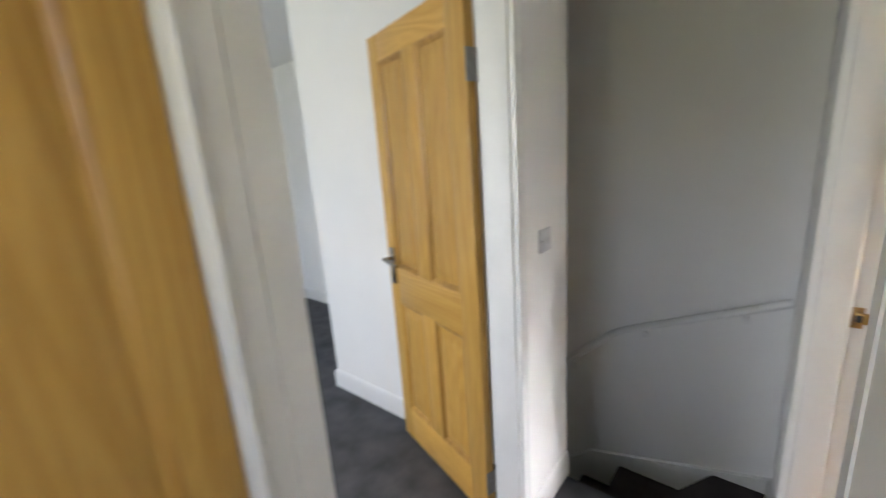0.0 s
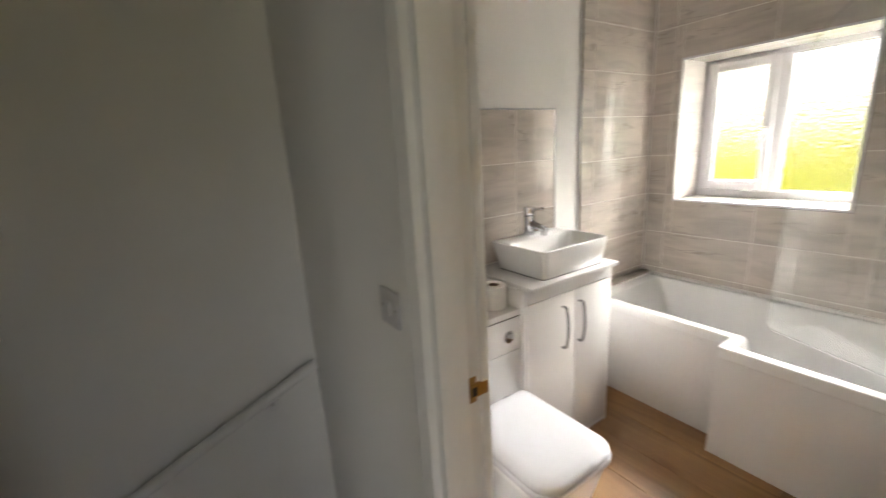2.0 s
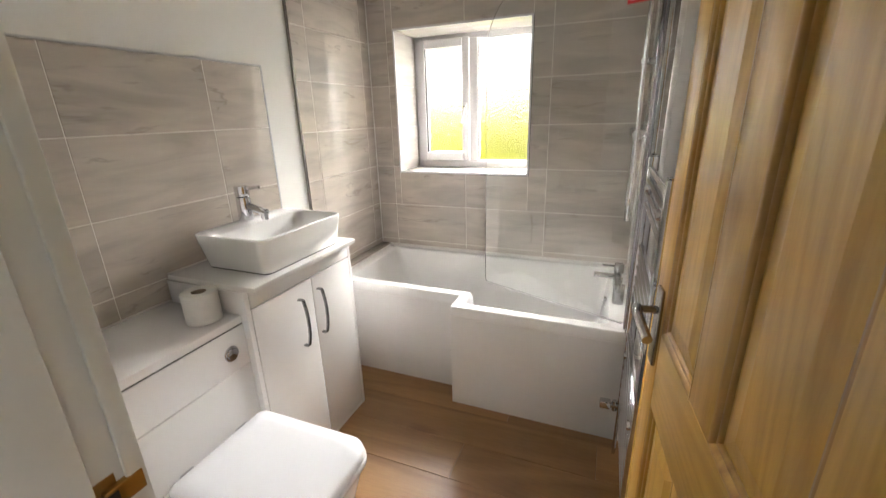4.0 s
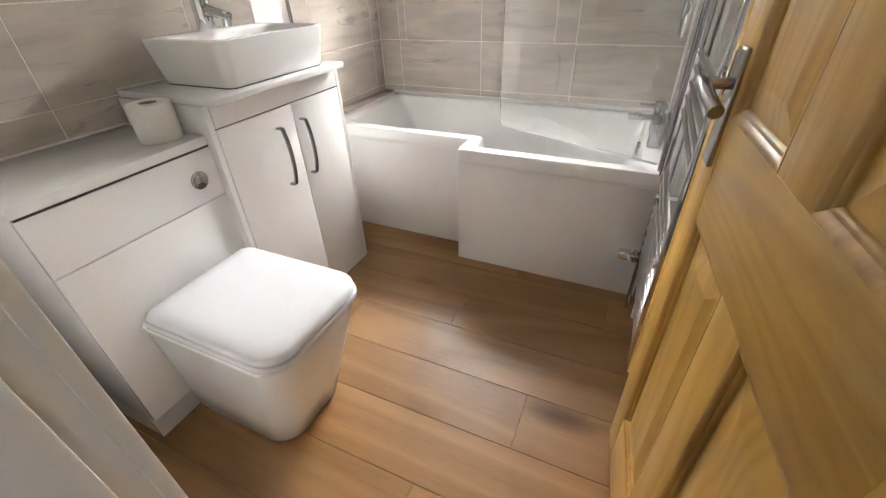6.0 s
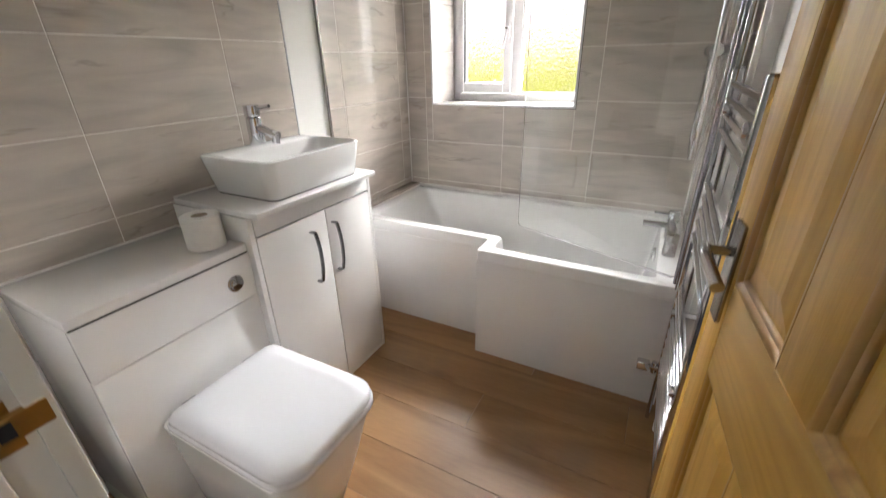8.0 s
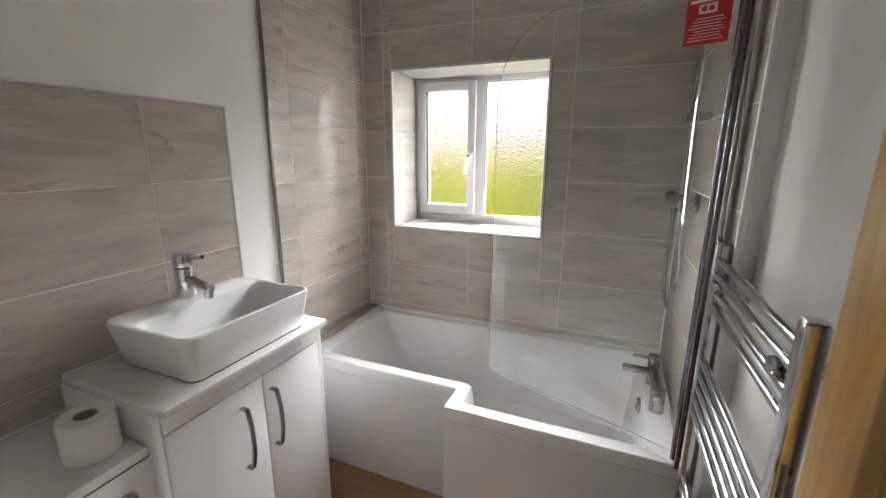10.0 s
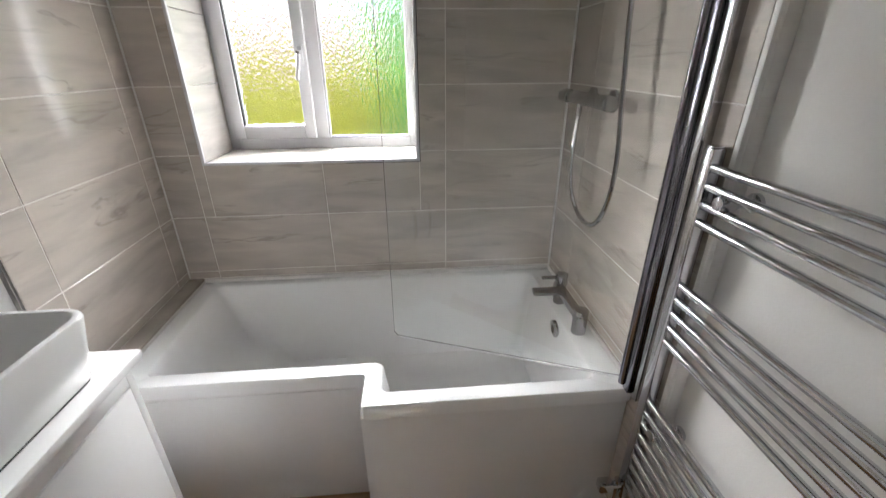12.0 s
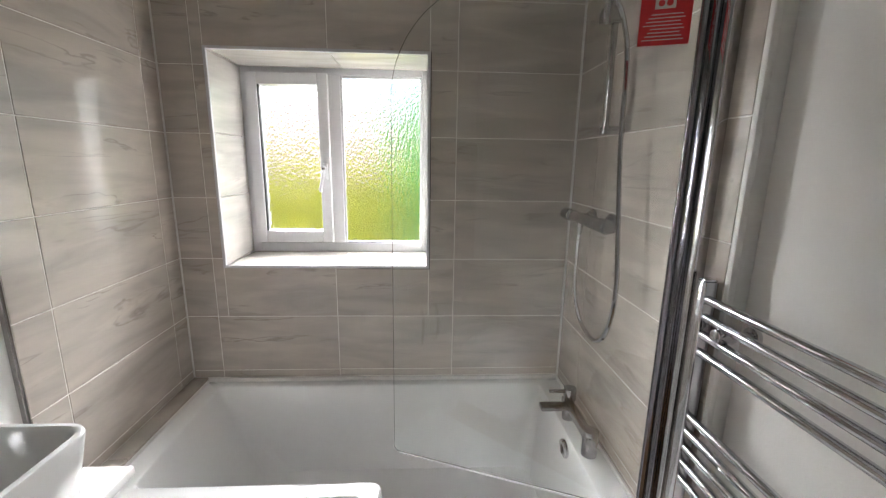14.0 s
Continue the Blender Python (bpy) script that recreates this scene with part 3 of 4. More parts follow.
door_2.matrix_world = Matrix.Translation((1.275, -0.198, 0.004)) @ Matrix.Rotation(radians(-107), 4, "Z") @ Matrix.Diagonal((1, -1, 1, 1))
# closed door on the landing
door_3 = pine_door("door_3", 0.751, "closed varnished pine four-panel door on the landing", handle=False)
door_3.matrix_world = pose(2.917, -0.07, 0.004, 0, 0, 180)

# ---- window ----
win = thing("window_1", (0.592, 3.33, WZ0), "white plastic casement window with obscured glass in tiled reveal", "window", kind="structure")
FX0, FX1, FZ0, FZ1, FY0, FY1 = 0.176, 1.018, 1.075, 1.912, 3.30, 3.37
MX0, MX1 = 0.545, 0.611
part("frame", box(WX0, FX0 + 0.04, FY0, FY1, WZ0, WZ1, 0.003, bm=box(FX1 - 0.036, WX1, FY0, FY1, WZ0, WZ1, 0.003, bm=box(FX0 + 0.04, FX1 - 0.036, FY0, FY1, WZ0, FZ0 + 0.036, 0.003, bm=box(FX0 + 0.04, FX1 - 0.036, FY0, FY1, FZ1 - 0.036, WZ1, 0.003)))), UPVC, win)
part("mullion", box(MX0, MX1, FY0 + 0.001, FY1 - 0.001, FZ0 + 0.036, FZ1 - 0.036, 0.003), UPVC, win)
sash = part("sash", box(0.202, 0.250, FY0 - 0.022, FY1 - 0.02, 1.116, 1.880, 0.006, bm=box(0.512, 0.559, FY0 - 0.022, FY1 - 0.02, 1.116, 1.880, 0.006, bm=box(0.250, 0.512, FY0 - 0.022, FY1 - 0.02, 1.116, 1.173, 0.006, bm=box(0.250, 0.512, FY0 - 0.022, FY1 - 0.02, 1.828, 1.880, 0.006)))), UPVC, win, "white opening casement")
part("gasket", box(0.2495, 0.255, FY0 - 0.014, FY0 + 0.004, 1.171, 1.829), BLACK, sash)
pane_l = part("pane", box(0.246, 0.516, FY0 + 0.004, FY0 + 0.010, 1.167, 1.834), OBSCURE, win, "obscured bumpy glass", smooth=0)
pane_r = part("pane", box(0.605, 0.988, FY0 + 0.020, FY0 + 0.026, 1.105, 1.88), OBSCURE, win, "obscured bumpy glass", smooth=0)
pane_l.visible_shadow = pane_r.visible_shadow = False
B0, B1 = FY0 + 0.006, FY0 + 0.020
part("bead", box(0.611, 0.621, B0, B1, 1.111, 1.876, 0.002, bm=box(0.972, 0.982, B0, B1, 1.111, 1.876, 0.002, bm=box(0.621, 0.972, B0, B1, 1.111, 1.121, 0.002, bm=box(0.621, 0.972, B0, B1, 1.866, 1.876, 0.002)))), UPVC, win)
hd = part("handle", box(0.524, 0.548, FY0 - 0.034, FY0 - 0.021, 1.415, 1.49, 0.005), UPVC, win, "white cranked window handle")
part("handle_lever", tube(curve_pts([(0.536, FY0 - 0.036, 1.468), (0.536, FY0 - 0.058, 1.463), (0.533, FY0 - 0.060, 1.435), (0.521, FY0 - 0.058, 1.385), (0.519, FY0 - 0.058, 1.36)], 4), 0.008, 10), UPVC, hd)
part("lock", rod((0.536, FY0 - 0.067, 1.465), (0.536, FY0 - 0.040, 1.465), 0.0075, 12), STEEL, hd)
trim = thing("window_trim", (0.592, 3.0, WZ0), "white plastic tile trim round the window reveal", "tile trim", kind="structure")
RX0, RX1, RZ0, RZ1 = 0.175, 1.008, 1.069, 1.905
for x0, x1, z0, z1 in ((RX0 - 0.006, RX0 + 0.006, RZ0 - 0.006, RZ1 + 0.006), (RX1 - 0.006, RX1 + 0.006, RZ0 - 0.006, RZ1 + 0.006), (RX0 + 0.006, RX1 - 0.006, RZ0 - 0.006, RZ0 + 0.006), (RX0 + 0.006, RX1 - 0.006, RZ1 - 0.006, RZ1 + 0.006)):
    part("trim_strip", box(x0, x1, 2.998, 3.012, z0, z1, 0.002), UPVC, trim)

part("shadow_gap", box(RX1 + 0.006, RX1 + 0.009, 2.9985, 3.004, RZ0 - 0.006, RZ1 + 0.006, bm=box(0.72, RX1 + 0.009, 2.9985, 3.004, RZ0 - 0.0085, RZ0 - 0.006)), GAP, trim, "dark gap beside the trim")

# ---- bath ----
BX0, BX1, BS, BY0, BY1, BY2, BZ = 0.062, 1.598, 0.806, 2.214, 2.346, 2.998, 0.555


def bath_ring(i_left, i_right, i_back, i_front, z, r):
    """The bath's L-shaped outline, moved in by the four amounts, with rounded corners."""
    x0, x1, y1 = BX0 + i_left, BX1 - i_right, BY2 - i_back
    ya, yb, xs = BY1 + i_front, BY0 + i_front, BS + i_front
    pts = [(x0, y1), (x0, ya), (xs, ya), (xs, yb), (x1, yb), (x1, y1)]
    out = []
    n = len(pts)
    for k, p in enumerate(pts):
        p, a, b = Vector(p), Vector(pts[k - 1]), Vector(pts[(k + 1) % n])
        da, db = (a - p).normalized(), (b - p).normalized()
        q0, q1 = p + da * r, p + db * r
        for s in range(6):
            t = s / 5
            c = q0 * (1 - t) ** 2 + p * 2 * t * (1 - t) + q1 * t * t
            out.append((c.x, c.y, z))
    return out


bath = thing("shower_bath", (0.83, 2.6, 0), "white acrylic L-shaped shower bath with gloss front panels", "bath")
part("tub", loft([bath_ring(0, 0, 0, 0, BZ - 0.045, 0.012), bath_ring(0, 0, 0, 0, BZ - 0.006, 0.012), bath_ring(0.004, 0.004, 0.004, 0.004, BZ, 0.014),
                  bath_ring(0.066, 0.088, 0.038, 0.052, BZ, 0.030), bath_ring(0.072, 0.094, 0.044, 0.058, BZ - 0.008, 0.032),
                  bath_ring(0.17, 0.115, 0.065, 0.085, 0.34, 0.05), bath_ring(0.29, 0.14, 0.09, 0.12, 0.17, 0.07), bath_ring(0.36, 0.19, 0.14, 0.165, 0.145, 0.08)], cap0=False), ACRYLIC, bath, "glossy white moulded tub", smooth=50)
part("front_panel", box(BX0, BS + 0.004, BY1 + 0.010, BY1 + 0.020, 0.0, BZ - 0.044, 0.0015), PANEL, bath, "white gloss bath panel")
part("front_panel", box(BS - 0.006, BX1, BY0 + 0.018, BY0 + 0.028, 0.0, BZ - 0.044, 0.0015), PANEL, bath, "white gloss bath panel")
part("return_panel", box(BS - 0.006, BS + 0.004, BY0 + 0.028, BY1 + 0.010, 0.0, BZ - 0.044, 0.001), PANEL, bath, "white gloss bath panel")
part("panel_groove", box(BS - 0.006, BX1, BY0 + 0.016, BY0 + 0.018, BZ - 0.066, BZ - 0.062, bm=box(BX0, BS - 0.006, BY1 + 0.008, BY1 + 0.010, BZ - 0.066, BZ - 0.062)), PANEL, bath)
ov = part("overflow", rod((1.487, 2.592, 0.506), (1.503, 2.592, 0.508), 0.033, 24, bev=0.004), CHROME, bath, "round chrome overflow cover")
part("overflow_slot", box(1.4845, 1.4865, 2.584, 2.600, 0.490, 0.522), GAP, ov)
part("waste", rod((1.28, 2.60, 0.145), (1.28, 2.60, 0.151), 0.035, 24, bev=0.003), CHROME, bath, "chrome bath waste")
part("sealant", box(BX0, BX1, 2.988, 2.998, BZ, BZ + 0.018, 0.004, bm=box(1.588, 1.598, 2.28, 2.988, BZ, BZ + 0.014, 0.004)), SEAL, bath)
ledge = thing("bath_ledge", (0.03, 2.65, 0), "narrow tiled ledge between bath and wall", "ledge", kind="structure")
part("ledge_core", box(-0.002, 0.061, 2.30, 2.998, 0.0, 0.562), WHITE_WALL, ledge)
part("tile", box(0.0, 0.060, 2.30, 2.498, 0.563, 0.574, 0.0015), TILE, ledge)
part("tile", box(0.0, 0.060, 2.501, 2.998, 0.563, 0.574, 0.0015), TILE, ledge)

mixer = thing("bath_mixer_tap", (1.535, 2.62, BZ), "square chrome bath mixer tap on the bath rim", "tap")
part("body", box(1.522, 1.556, 2.475, 2.73, 0.606, 0.632, 0.004), CHROME_GREY, mixer)
part("pillar", rod((1.542, 2.50, BZ), (1.542, 2.50, 0.648), 0.0255, 20, bev=0.003), CHROME_GREY, mixer)
part("pillar", rod((1.542, 2.70, BZ), (1.542, 2.70, 0.606), 0.0235, 20, bev=0.003), CHROME_GREY, mixer)
part("spout", box(1.425, 1.53, 2.655, 2.695, 0.612, 0.630, 0.004), CHROME_GREY, mixer)
kn = part("knob", rod((1.542, 2.70, 0.632), (1.542, 2.70, 0.682), 0.0235, 20, bev=0.003), CHROME_GREY, mixer)
part("lever", box(1.462, 1.532, 2.692, 2.708, 0.663, 0.672, 0.003), CHROME_GREY, kn)

# ---- shower ----
valve = thing("shower_valve", (1.54, 2.8, 1.31), "chrome thermostatic bar shower valve on tiled wall", "shower valve")
part("bar", rod((1.546, 2.60, 1.315), (1.546, 2.835, 1.315), 0.0205, 20, bev=0.003), CHROME_GREY, valve)
part("temperature_knob", rod((1.546, 2.837, 1.315), (1.546, 2.905, 1.315), 0.0225, 20, bev=0.003), CHROME_GREY, valve)
part("flow_knob", rod((1.546, 2.535, 1.315), (1.546, 2.598, 1.315), 0.0225, 20, bev=0.003), CHROME_GREY, valve)
for y in (2.615, 2.765):
    part("elbow", rod((1.55, y, 1.315), (1.598, y, 1.315), 0.017, 16, bm=rod((1.588, y, 1.315), (1.5995, y, 1.315), 0.033, 24, bev=0.003)), CHROME_GREY, valve)
part("outlet", rod((1.546, 2.75, 1.262), (1.546, 2.75, 1.298), 0.010, 14), CHROME_GREY, valve)
hose = thing("shower_hose", (1.54, 2.6, 0.95), "flexible chrome shower hose hanging in a loop", "shower hose")
pts = curve_pts([(1.546, 2.75, 1.262), (1.546, 2.757, 1.18), (1.543, 2.745, 1.07), (1.54, 2.69, 0.985), (1.54, 2.59, 0.943), (1.54, 2.50, 0.965), (1.54, 2.445, 1.05), (1.54, 2.432, 1.17), (1.54, 2.46, 1.34), (1.54, 2.495, 1.57), (1.54, 2.508, 1.79), (1.53, 2.535, 1.90), (1.52, 2.57, 1.955)], 26)
bm = bmesh.new()
rings = []
for i, p in enumerate(pts):
    d = (pts[min(i + 1, len(pts) - 1)] - pts[max(i - 1, 0)]).normalized()
    side = Vector((1, 0, 0))
    side = (side - d * side.dot(d)).normalized()
    up = d.cross(side)
    r = 0.0078 if i % 2 else 0.0066
    rings.append([p + r * (math.cos(a) * side + math.sin(a) * up) for a in (2 * math.pi * k / 8 for k in range(8))])
part("hose", loft(rings, bm=bm), CHROME, hose)
riser = thing("shower_rail", (1.55, 2.62, 1.6), "slim chrome shower riser rail with hand shower", "shower rail")
part("pole", box(1.536, 1.552, 2.604, 2.622, 1.60, 2.22, 0.003), CHROME_GREY, riser)
for z in (1.605, 2.215):
    part("bracket", box(1.53, 1.5995, 2.597, 2.629, z - 0.012, z + 0.012, 0.003), CHROME_GREY, riser)
part("slider", box(1.50, 1.560, 2.595, 2.631, 1.905, 1.945, 0.006), CHROME_GREY, riser)
hs = part("hand_shower", tube(curve_pts([(1.52, 2.60, 1.90), (1.505, 2.585, 1.98), (1.47, 2.575, 2.08), (1.43, 2.57, 2.13)], 5), 0.012, 12), CHROME_GREY, riser)
part("rose", rod((1.43, 2.57, 2.118), (1.415, 2.57, 2.138), 0.045, 24, bev=0.004), CHROME_GREY, hs)

# ---- shower screen ----
screen = thing("shower_screen", (1.585, 2.253, BZ), "clear glass shower screen swung inward on a chrome post", "shower screen")
S0, S1 = Vector((1.572, 2.242, 0)), Vector((0.897, 2.507, 0))
SD = (S1 - S0).normalized()
SN = Vector((-SD.y, SD.x, 0))
SL = (S1 - S0).length
ZB, ZT, SR = 0.582, 1.93, 0.26
outline = [(0.0, ZB), (SL - 0.012, ZB), (SL, ZB + 0.012)] + [(SL - SR + SR * math.cos(radians(a)), ZT - SR + SR * math.sin(radians(a))) for a in range(0, 91, 6)] + [(0.0, ZT)]
glass = part("glass", loft([[S0 + SD * u + SN * o + Vector((0, 0, z)) for u, z in outline] for o in (-0.003, 0.003)]), GLASS, screen, "clear toughened glass with rounded corner", smooth=30)
glass.visible_shadow = False
post = part("post", box(1.566, 1.590, 2.196, 2.226, BZ, 1.95, 0.004), DARKCHROME, screen, "dark chrome wall post")
part("inner_profile", rod((1.570, 2.236, BZ + 0.008), (1.570, 2.236, 1.94), 0.0115, 14), DARKCHROME, screen)
part("wall_channel", box(1.574, 1.5995, 2.166, 2.195, BZ, 1.95, 0.002), CHROME_GREY, screen, "satin chrome wall channel")
prof = [(-0.004, ZB - 0.006), (0.004, ZB - 0.006), (0.004, ZB - 0.001), (-0.004, ZB - 0.001)]
strip = part("seal_strip", loft([[S0 + SD * u + SN * o + Vector((0, 0, z)) for o, z in prof] for u in (0.02, SL - 0.02)]), mat("milky_vinyl", (0.78, 0.78, 0.80), 0.25, var=0.02, bump=0.0), screen, "milky vinyl seal", smooth=0)
strip.visible_shadow = False
label = thing("safety_label", (1.46, 2.30, 1.76), "red printed safety label stuck on shower screen", "label")


def on_glass(u0, u1, z0, z1, o):
    return loft([[S0 + SD * u + SN * k + Vector((0, 0, z)) for u, z in ((u0, z0), (u1, z0), (u1, z1), (u0, z1))] for k in (o, o + 0.0006)])


LU, LW, LZ, LH = 0.026, 0.100, 1.757, 0.112
front = 0.0036 if SN.y < 0 else -0.0044
stepo = 0.0008 if SN.y < 0 else -0.0008
part("card", on_glass(LU, LU + LW, LZ, LZ + LH, front), REDCARD, label, smooth=0)
part("icon_panel", on_glass(LU + 0.032, LU + 0.072, LZ + 0.072, LZ + 0.094, front + stepo), WHITEPRINT, label, "white pictogram panel", smooth=0)
for u in (0.044, 0.060):
    part("icon", loft([[S0 + SD * (LU + u + 0.0065 * math.cos(a)) + SN * k + Vector((0, 0, LZ + 0.083 + 0.0065 * math.sin(a))) for a in (2 * math.pi * q / 16 for q in range(16))] for k in (front + 2 * stepo, front + 2.6 * stepo)]), REDCARD, label, smooth=0)
part("title_line", on_glass(LU + 0.012, LU + 0.092, LZ + 0.099, LZ + 0.106, front + stepo), WHITEPRINT, label, "white printed heading line", smooth=0)
for k in range(8):
    part("text_line", on_glass(LU + 0.012 + (k % 3) * 0.004, LU + 0.092 - (k % 4) * 0.005, LZ + 0.010 + k * 0.0072, LZ + 0.0118 + k * 0.0072, front + stepo), WHITEPRINT, label, "white line of small print", smooth=0)

# ---- towel radiator ----
rad = thing("towel_radiator", (1.57, 1.88, 0.2), "chrome ladder towel radiator fixed to the wall", "radiator")
RY0, RY1 = 1.615, 2.128
for y in (RY0, RY1):
    part("upright", box(1.566, 1.596, y - 0.015, y + 0.015, 0.215, 1.268, 0.004), CHROME, rad)
    part("cap", box(1.568, 1.594, y - 0.013, y + 0.013, 1.268, 1.272, 0.002), CHROME, rad)
for z in [1.230, 1.191, 1.152, 1.113, 0.958, 0.920, 0.881, 0.842, 0.802] + [0.607 - 0.041 * k for k in range(9)]:
    part("bar", rod((1.577, RY0 + 0.008, z), (1.577, RY1 - 0.008, z), 0.0095, 14), CHROME, rad)
for y, z in ((2.060, 1.172), (1.674, 1.172), (2.060, 0.545), (1.674, 0.545)):
    b = part("bracket", rod((1.590, y, z), (1.644, y, z), 0.009, 12, bm=rod((1.560, y, z), (1.598, y, z), 0.015, 18, bev=0.003)), CHROME, rad, "round chrome wall bracket")
    part("rosette", rod((1.634, y, z), (1.6448, y, z), 0.020, 18, bev=0.002), CHROME, b)
va = part("valve", rod((1.576, RY1 + 0.002, 0.262), (1.540, RY1 + 0.002, 0.262), 0.012, 14, bm=rod((1.556, RY1 + 0.002, 0.239), (1.556, RY1 + 0.002, 0.284), 0.010, 14)), CHROME, rad)
part("valve_cap", box(1.498, 1.542, RY1 - 0.015, RY1 + 0.019, 0.245, 0.279, 0.006), CHROME, va)
part("pipe", rod((1.576, RY1 + 0.026, 0.0), (1.576, RY1 + 0.026, 0.240), 0.0075, 12), CHROME, rad)

# ---- fitted furniture ----
VY0, VY1, VX, VF = 1.4765, 2.084, 0.345, 0.366
vanity = thing("vanity_unit", (0.17, 1.78, 0), "white gloss two-door vanity cabinet under the basin", "cabinet")
part("body", box(0.0, VF - 0.018, VY0 + 0.018, VY1 - 0.018, 0.0, 0.878, 0.001), UNIT, vanity)
for y0, y1 in ((VY0, VY0 + 0.018), (VY1 - 0.018, VY1)):
    part("side_panel", box(0.0, VF - 0.001, y0, y1, 0.0, 0.8775, 0.0015), UNIT, vanity)
IY0, IY1 = VY0 + 0.021, VY1 - 0.0195
part("top_panel", box(VF - 0.018, VF, IY0, IY1, 0.811, 0.877, 0.0015), UNIT, vanity)
part("plinth", box(VF - 0.018, VF - 0.004, IY0, IY1, 0.0, 0.020), UNIT, vanity)
part("shadow_line", box(VF - 0.018, VF - 0.008, IY0, IY1, 0.8065, 0.811), GAP, vanity)
part("shadow_line", box(VF - 0.018, VF - 0.0165, IY0 - 0.003, IY1 + 0.001, 0.022, 0.8065), GAP, vanity)
mid = 1.804
for y0, y1, hy in ((IY0, mid - 0.0018, 1.717), (mid + 0.0018, IY1, 1.832)):
    dr = part("door", box(VF - 0.018, VF, y0, y1, 0.022, 0.8065, 0.0015), UNIT, vanity, "white gloss door")
    hz0, hz1 = 0.548, 0.748
    line = curve_pts([(VF, hy, hz1), (VF + 0.020, hy, hz1), (VF + 0.026, hy, hz1 - 0.012), (VF + 0.034, hy, hz1 - 0.055), (VF + 0.036, hy, (hz0 + hz1) / 2), (VF + 0.034, hy, hz0 + 0.055), (VF + 0.026, hy, hz0 + 0.012), (VF + 0.020, hy, hz0), (VF, hy, hz0)], 5)
    bar = []
    for k, p in enumerate(line):
        d = (line[min(k + 1, len(line) - 1)] - line[max(k - 1, 0)]).normalized()
        n_out = Vector((0, 1, 0)).cross(d)
        bar.append([p + n_out * a + Vector((0, b, 0)) for a, b in ((-0.003, -0.0065), (0.003, -0.0065), (0.003, 0.0065), (-0.003, 0.0065))])
    part("handle", loft(bar), DARKSTEEL, dr, "dark chrome flat bow handle", smooth=25)
worktop = thing("vanity_worktop", (0.2, 1.78, 0.868), "white gloss worktop on the vanity cabinet", "worktop")
part("top", box(-0.001, 0.409, VY0 + 0.006, VY1 - 0.009, 0.878, 0.898, 0.004), UNIT, worktop)
part("upstand_seal", box(-0.001, 0.005, VY0 + 0.008, VY1 - 0.011, 0.898, 0.903, 0.001), SEAL, worktop)

wc = thing("toilet_cabinet", (0.17, 1.23, 0), "white gloss toilet cistern cabinet with two front panels", "cabinet")
CY0, CY1 = 1.001, 1.4745
part("body", box(0.0, VX - 0.018, CY0, CY1, 0.0905, 0.771, 0.001, bm=box(0.0, VX - 0.045, CY0 + 0.001, CY1 - 0.001, 0.0, 0.0905)), UNIT, wc)
part("upper_panel", box(VX - 0.018, VX, CY0, CY1 - 0.002, 0.620, 0.7665, 0.0012), UNIT, wc)
part("lower_panel", box(VX - 0.018, VX, CY0, CY1 - 0.002, 0.092, 0.6165, 0.0012), UNIT, wc)
part("plinth", box(VX - 0.045, VX - 0.020, CY0, CY1 - 0.002, 0.0, 0.0905, 0.001), UNIT, wc)
part("shadow_line", box(VX - 0.018, VX - 0.004, CY0 + 0.002, CY1 - 0.002, 0.7665, 0.7735), GAP, wc)
part("shadow_line", box(VX - 0.018, VX - 0.008, CY0 + 0.002, CY1 - 0.002, 0.6160, 0.620), GAP, wc)
fb = part("flush_button", rod((VX, 1.405, 0.690), (VX + 0.006, 1.405, 0.690), 0.027, 28, bev=0.003), CHROME, wc, "round chrome dual flush button")
part("button_half", rod((VX + 0.005, 1.405, 0.690), (VX + 0.010, 1.405, 0.690), 0.020, 24, bev=0.003), CHROME, fb)
wctop = thing("toilet_cabinet_worktop", (0.17, 1.23, 0.773), "white gloss worktop over the toilet cabinet", "worktop")
part("top", box(-0.001, 0.3475, CY0 - 0.004, 1.4695, 0.7735, 0.800, 0.003), UNIT, wctop)
part("upstand_seal", box(-0.001, 0.006, CY0, 1.469, 0.800, 0.806, 0.001), SEAL, wctop)

# countertop basin
basin = thing("countertop_basin", (0.21, 1.80, 0.898), "white ceramic rectangular countertop basin", "basin")
KX0, KX1, KY0, KY1, KZ = 0.045, 0.392, 1.568, 2.028, 1.029
part("bowl", loft([rrect(KX0 + 0.03, KX1 - 0.022, KY0 + 0.022, KY1 - 0.022, 0.03, 0.9012), rrect(KX0 + 0.025, KX1 - 0.018, KY0 + 0.018, KY1 - 0.018, 0.034, 0.905),
                   rrect(KX0, KX1, KY0, KY1, 0.040, KZ - 0.006), rrect(KX0 + 0.002, KX1 - 0.002, KY0 + 0.002, KY1 - 0.002, 0.040, KZ - 0.001), rrect(KX0 + 0.006, KX1 - 0.006, KY0 + 0.006, KY1 - 0.006, 0.036, KZ),
                   rrect(KX0 + 0.105, KX1 - 0.011, KY0 + 0.011, KY1 - 0.011, 0.034, KZ), rrect(KX0 + 0.112, KX1 - 0.016, KY0 + 0.016, KY1 - 0.016, 0.034, KZ - 0.008),
                   rrect(KX0 + 0.125, KX1 - 0.035, KY0 + 0.04, KY1 - 0.04, 0.05, 0.95), rrect(KX0 + 0.15, KX1 - 0.075, KY0 + 0.085, KY1 - 0.085, 0.05, 0.925), rrect(0.205, 0.255, 1.776, 1.826, 0.02, 0.920)]), CERAMIC, basin, smooth=50)
part("waste", rod((0.230, 1.801, 0.919), (0.230, 1.801, 0.926), 0.032, 24, bev=0.003), CHROME, basin, "chrome basin waste")
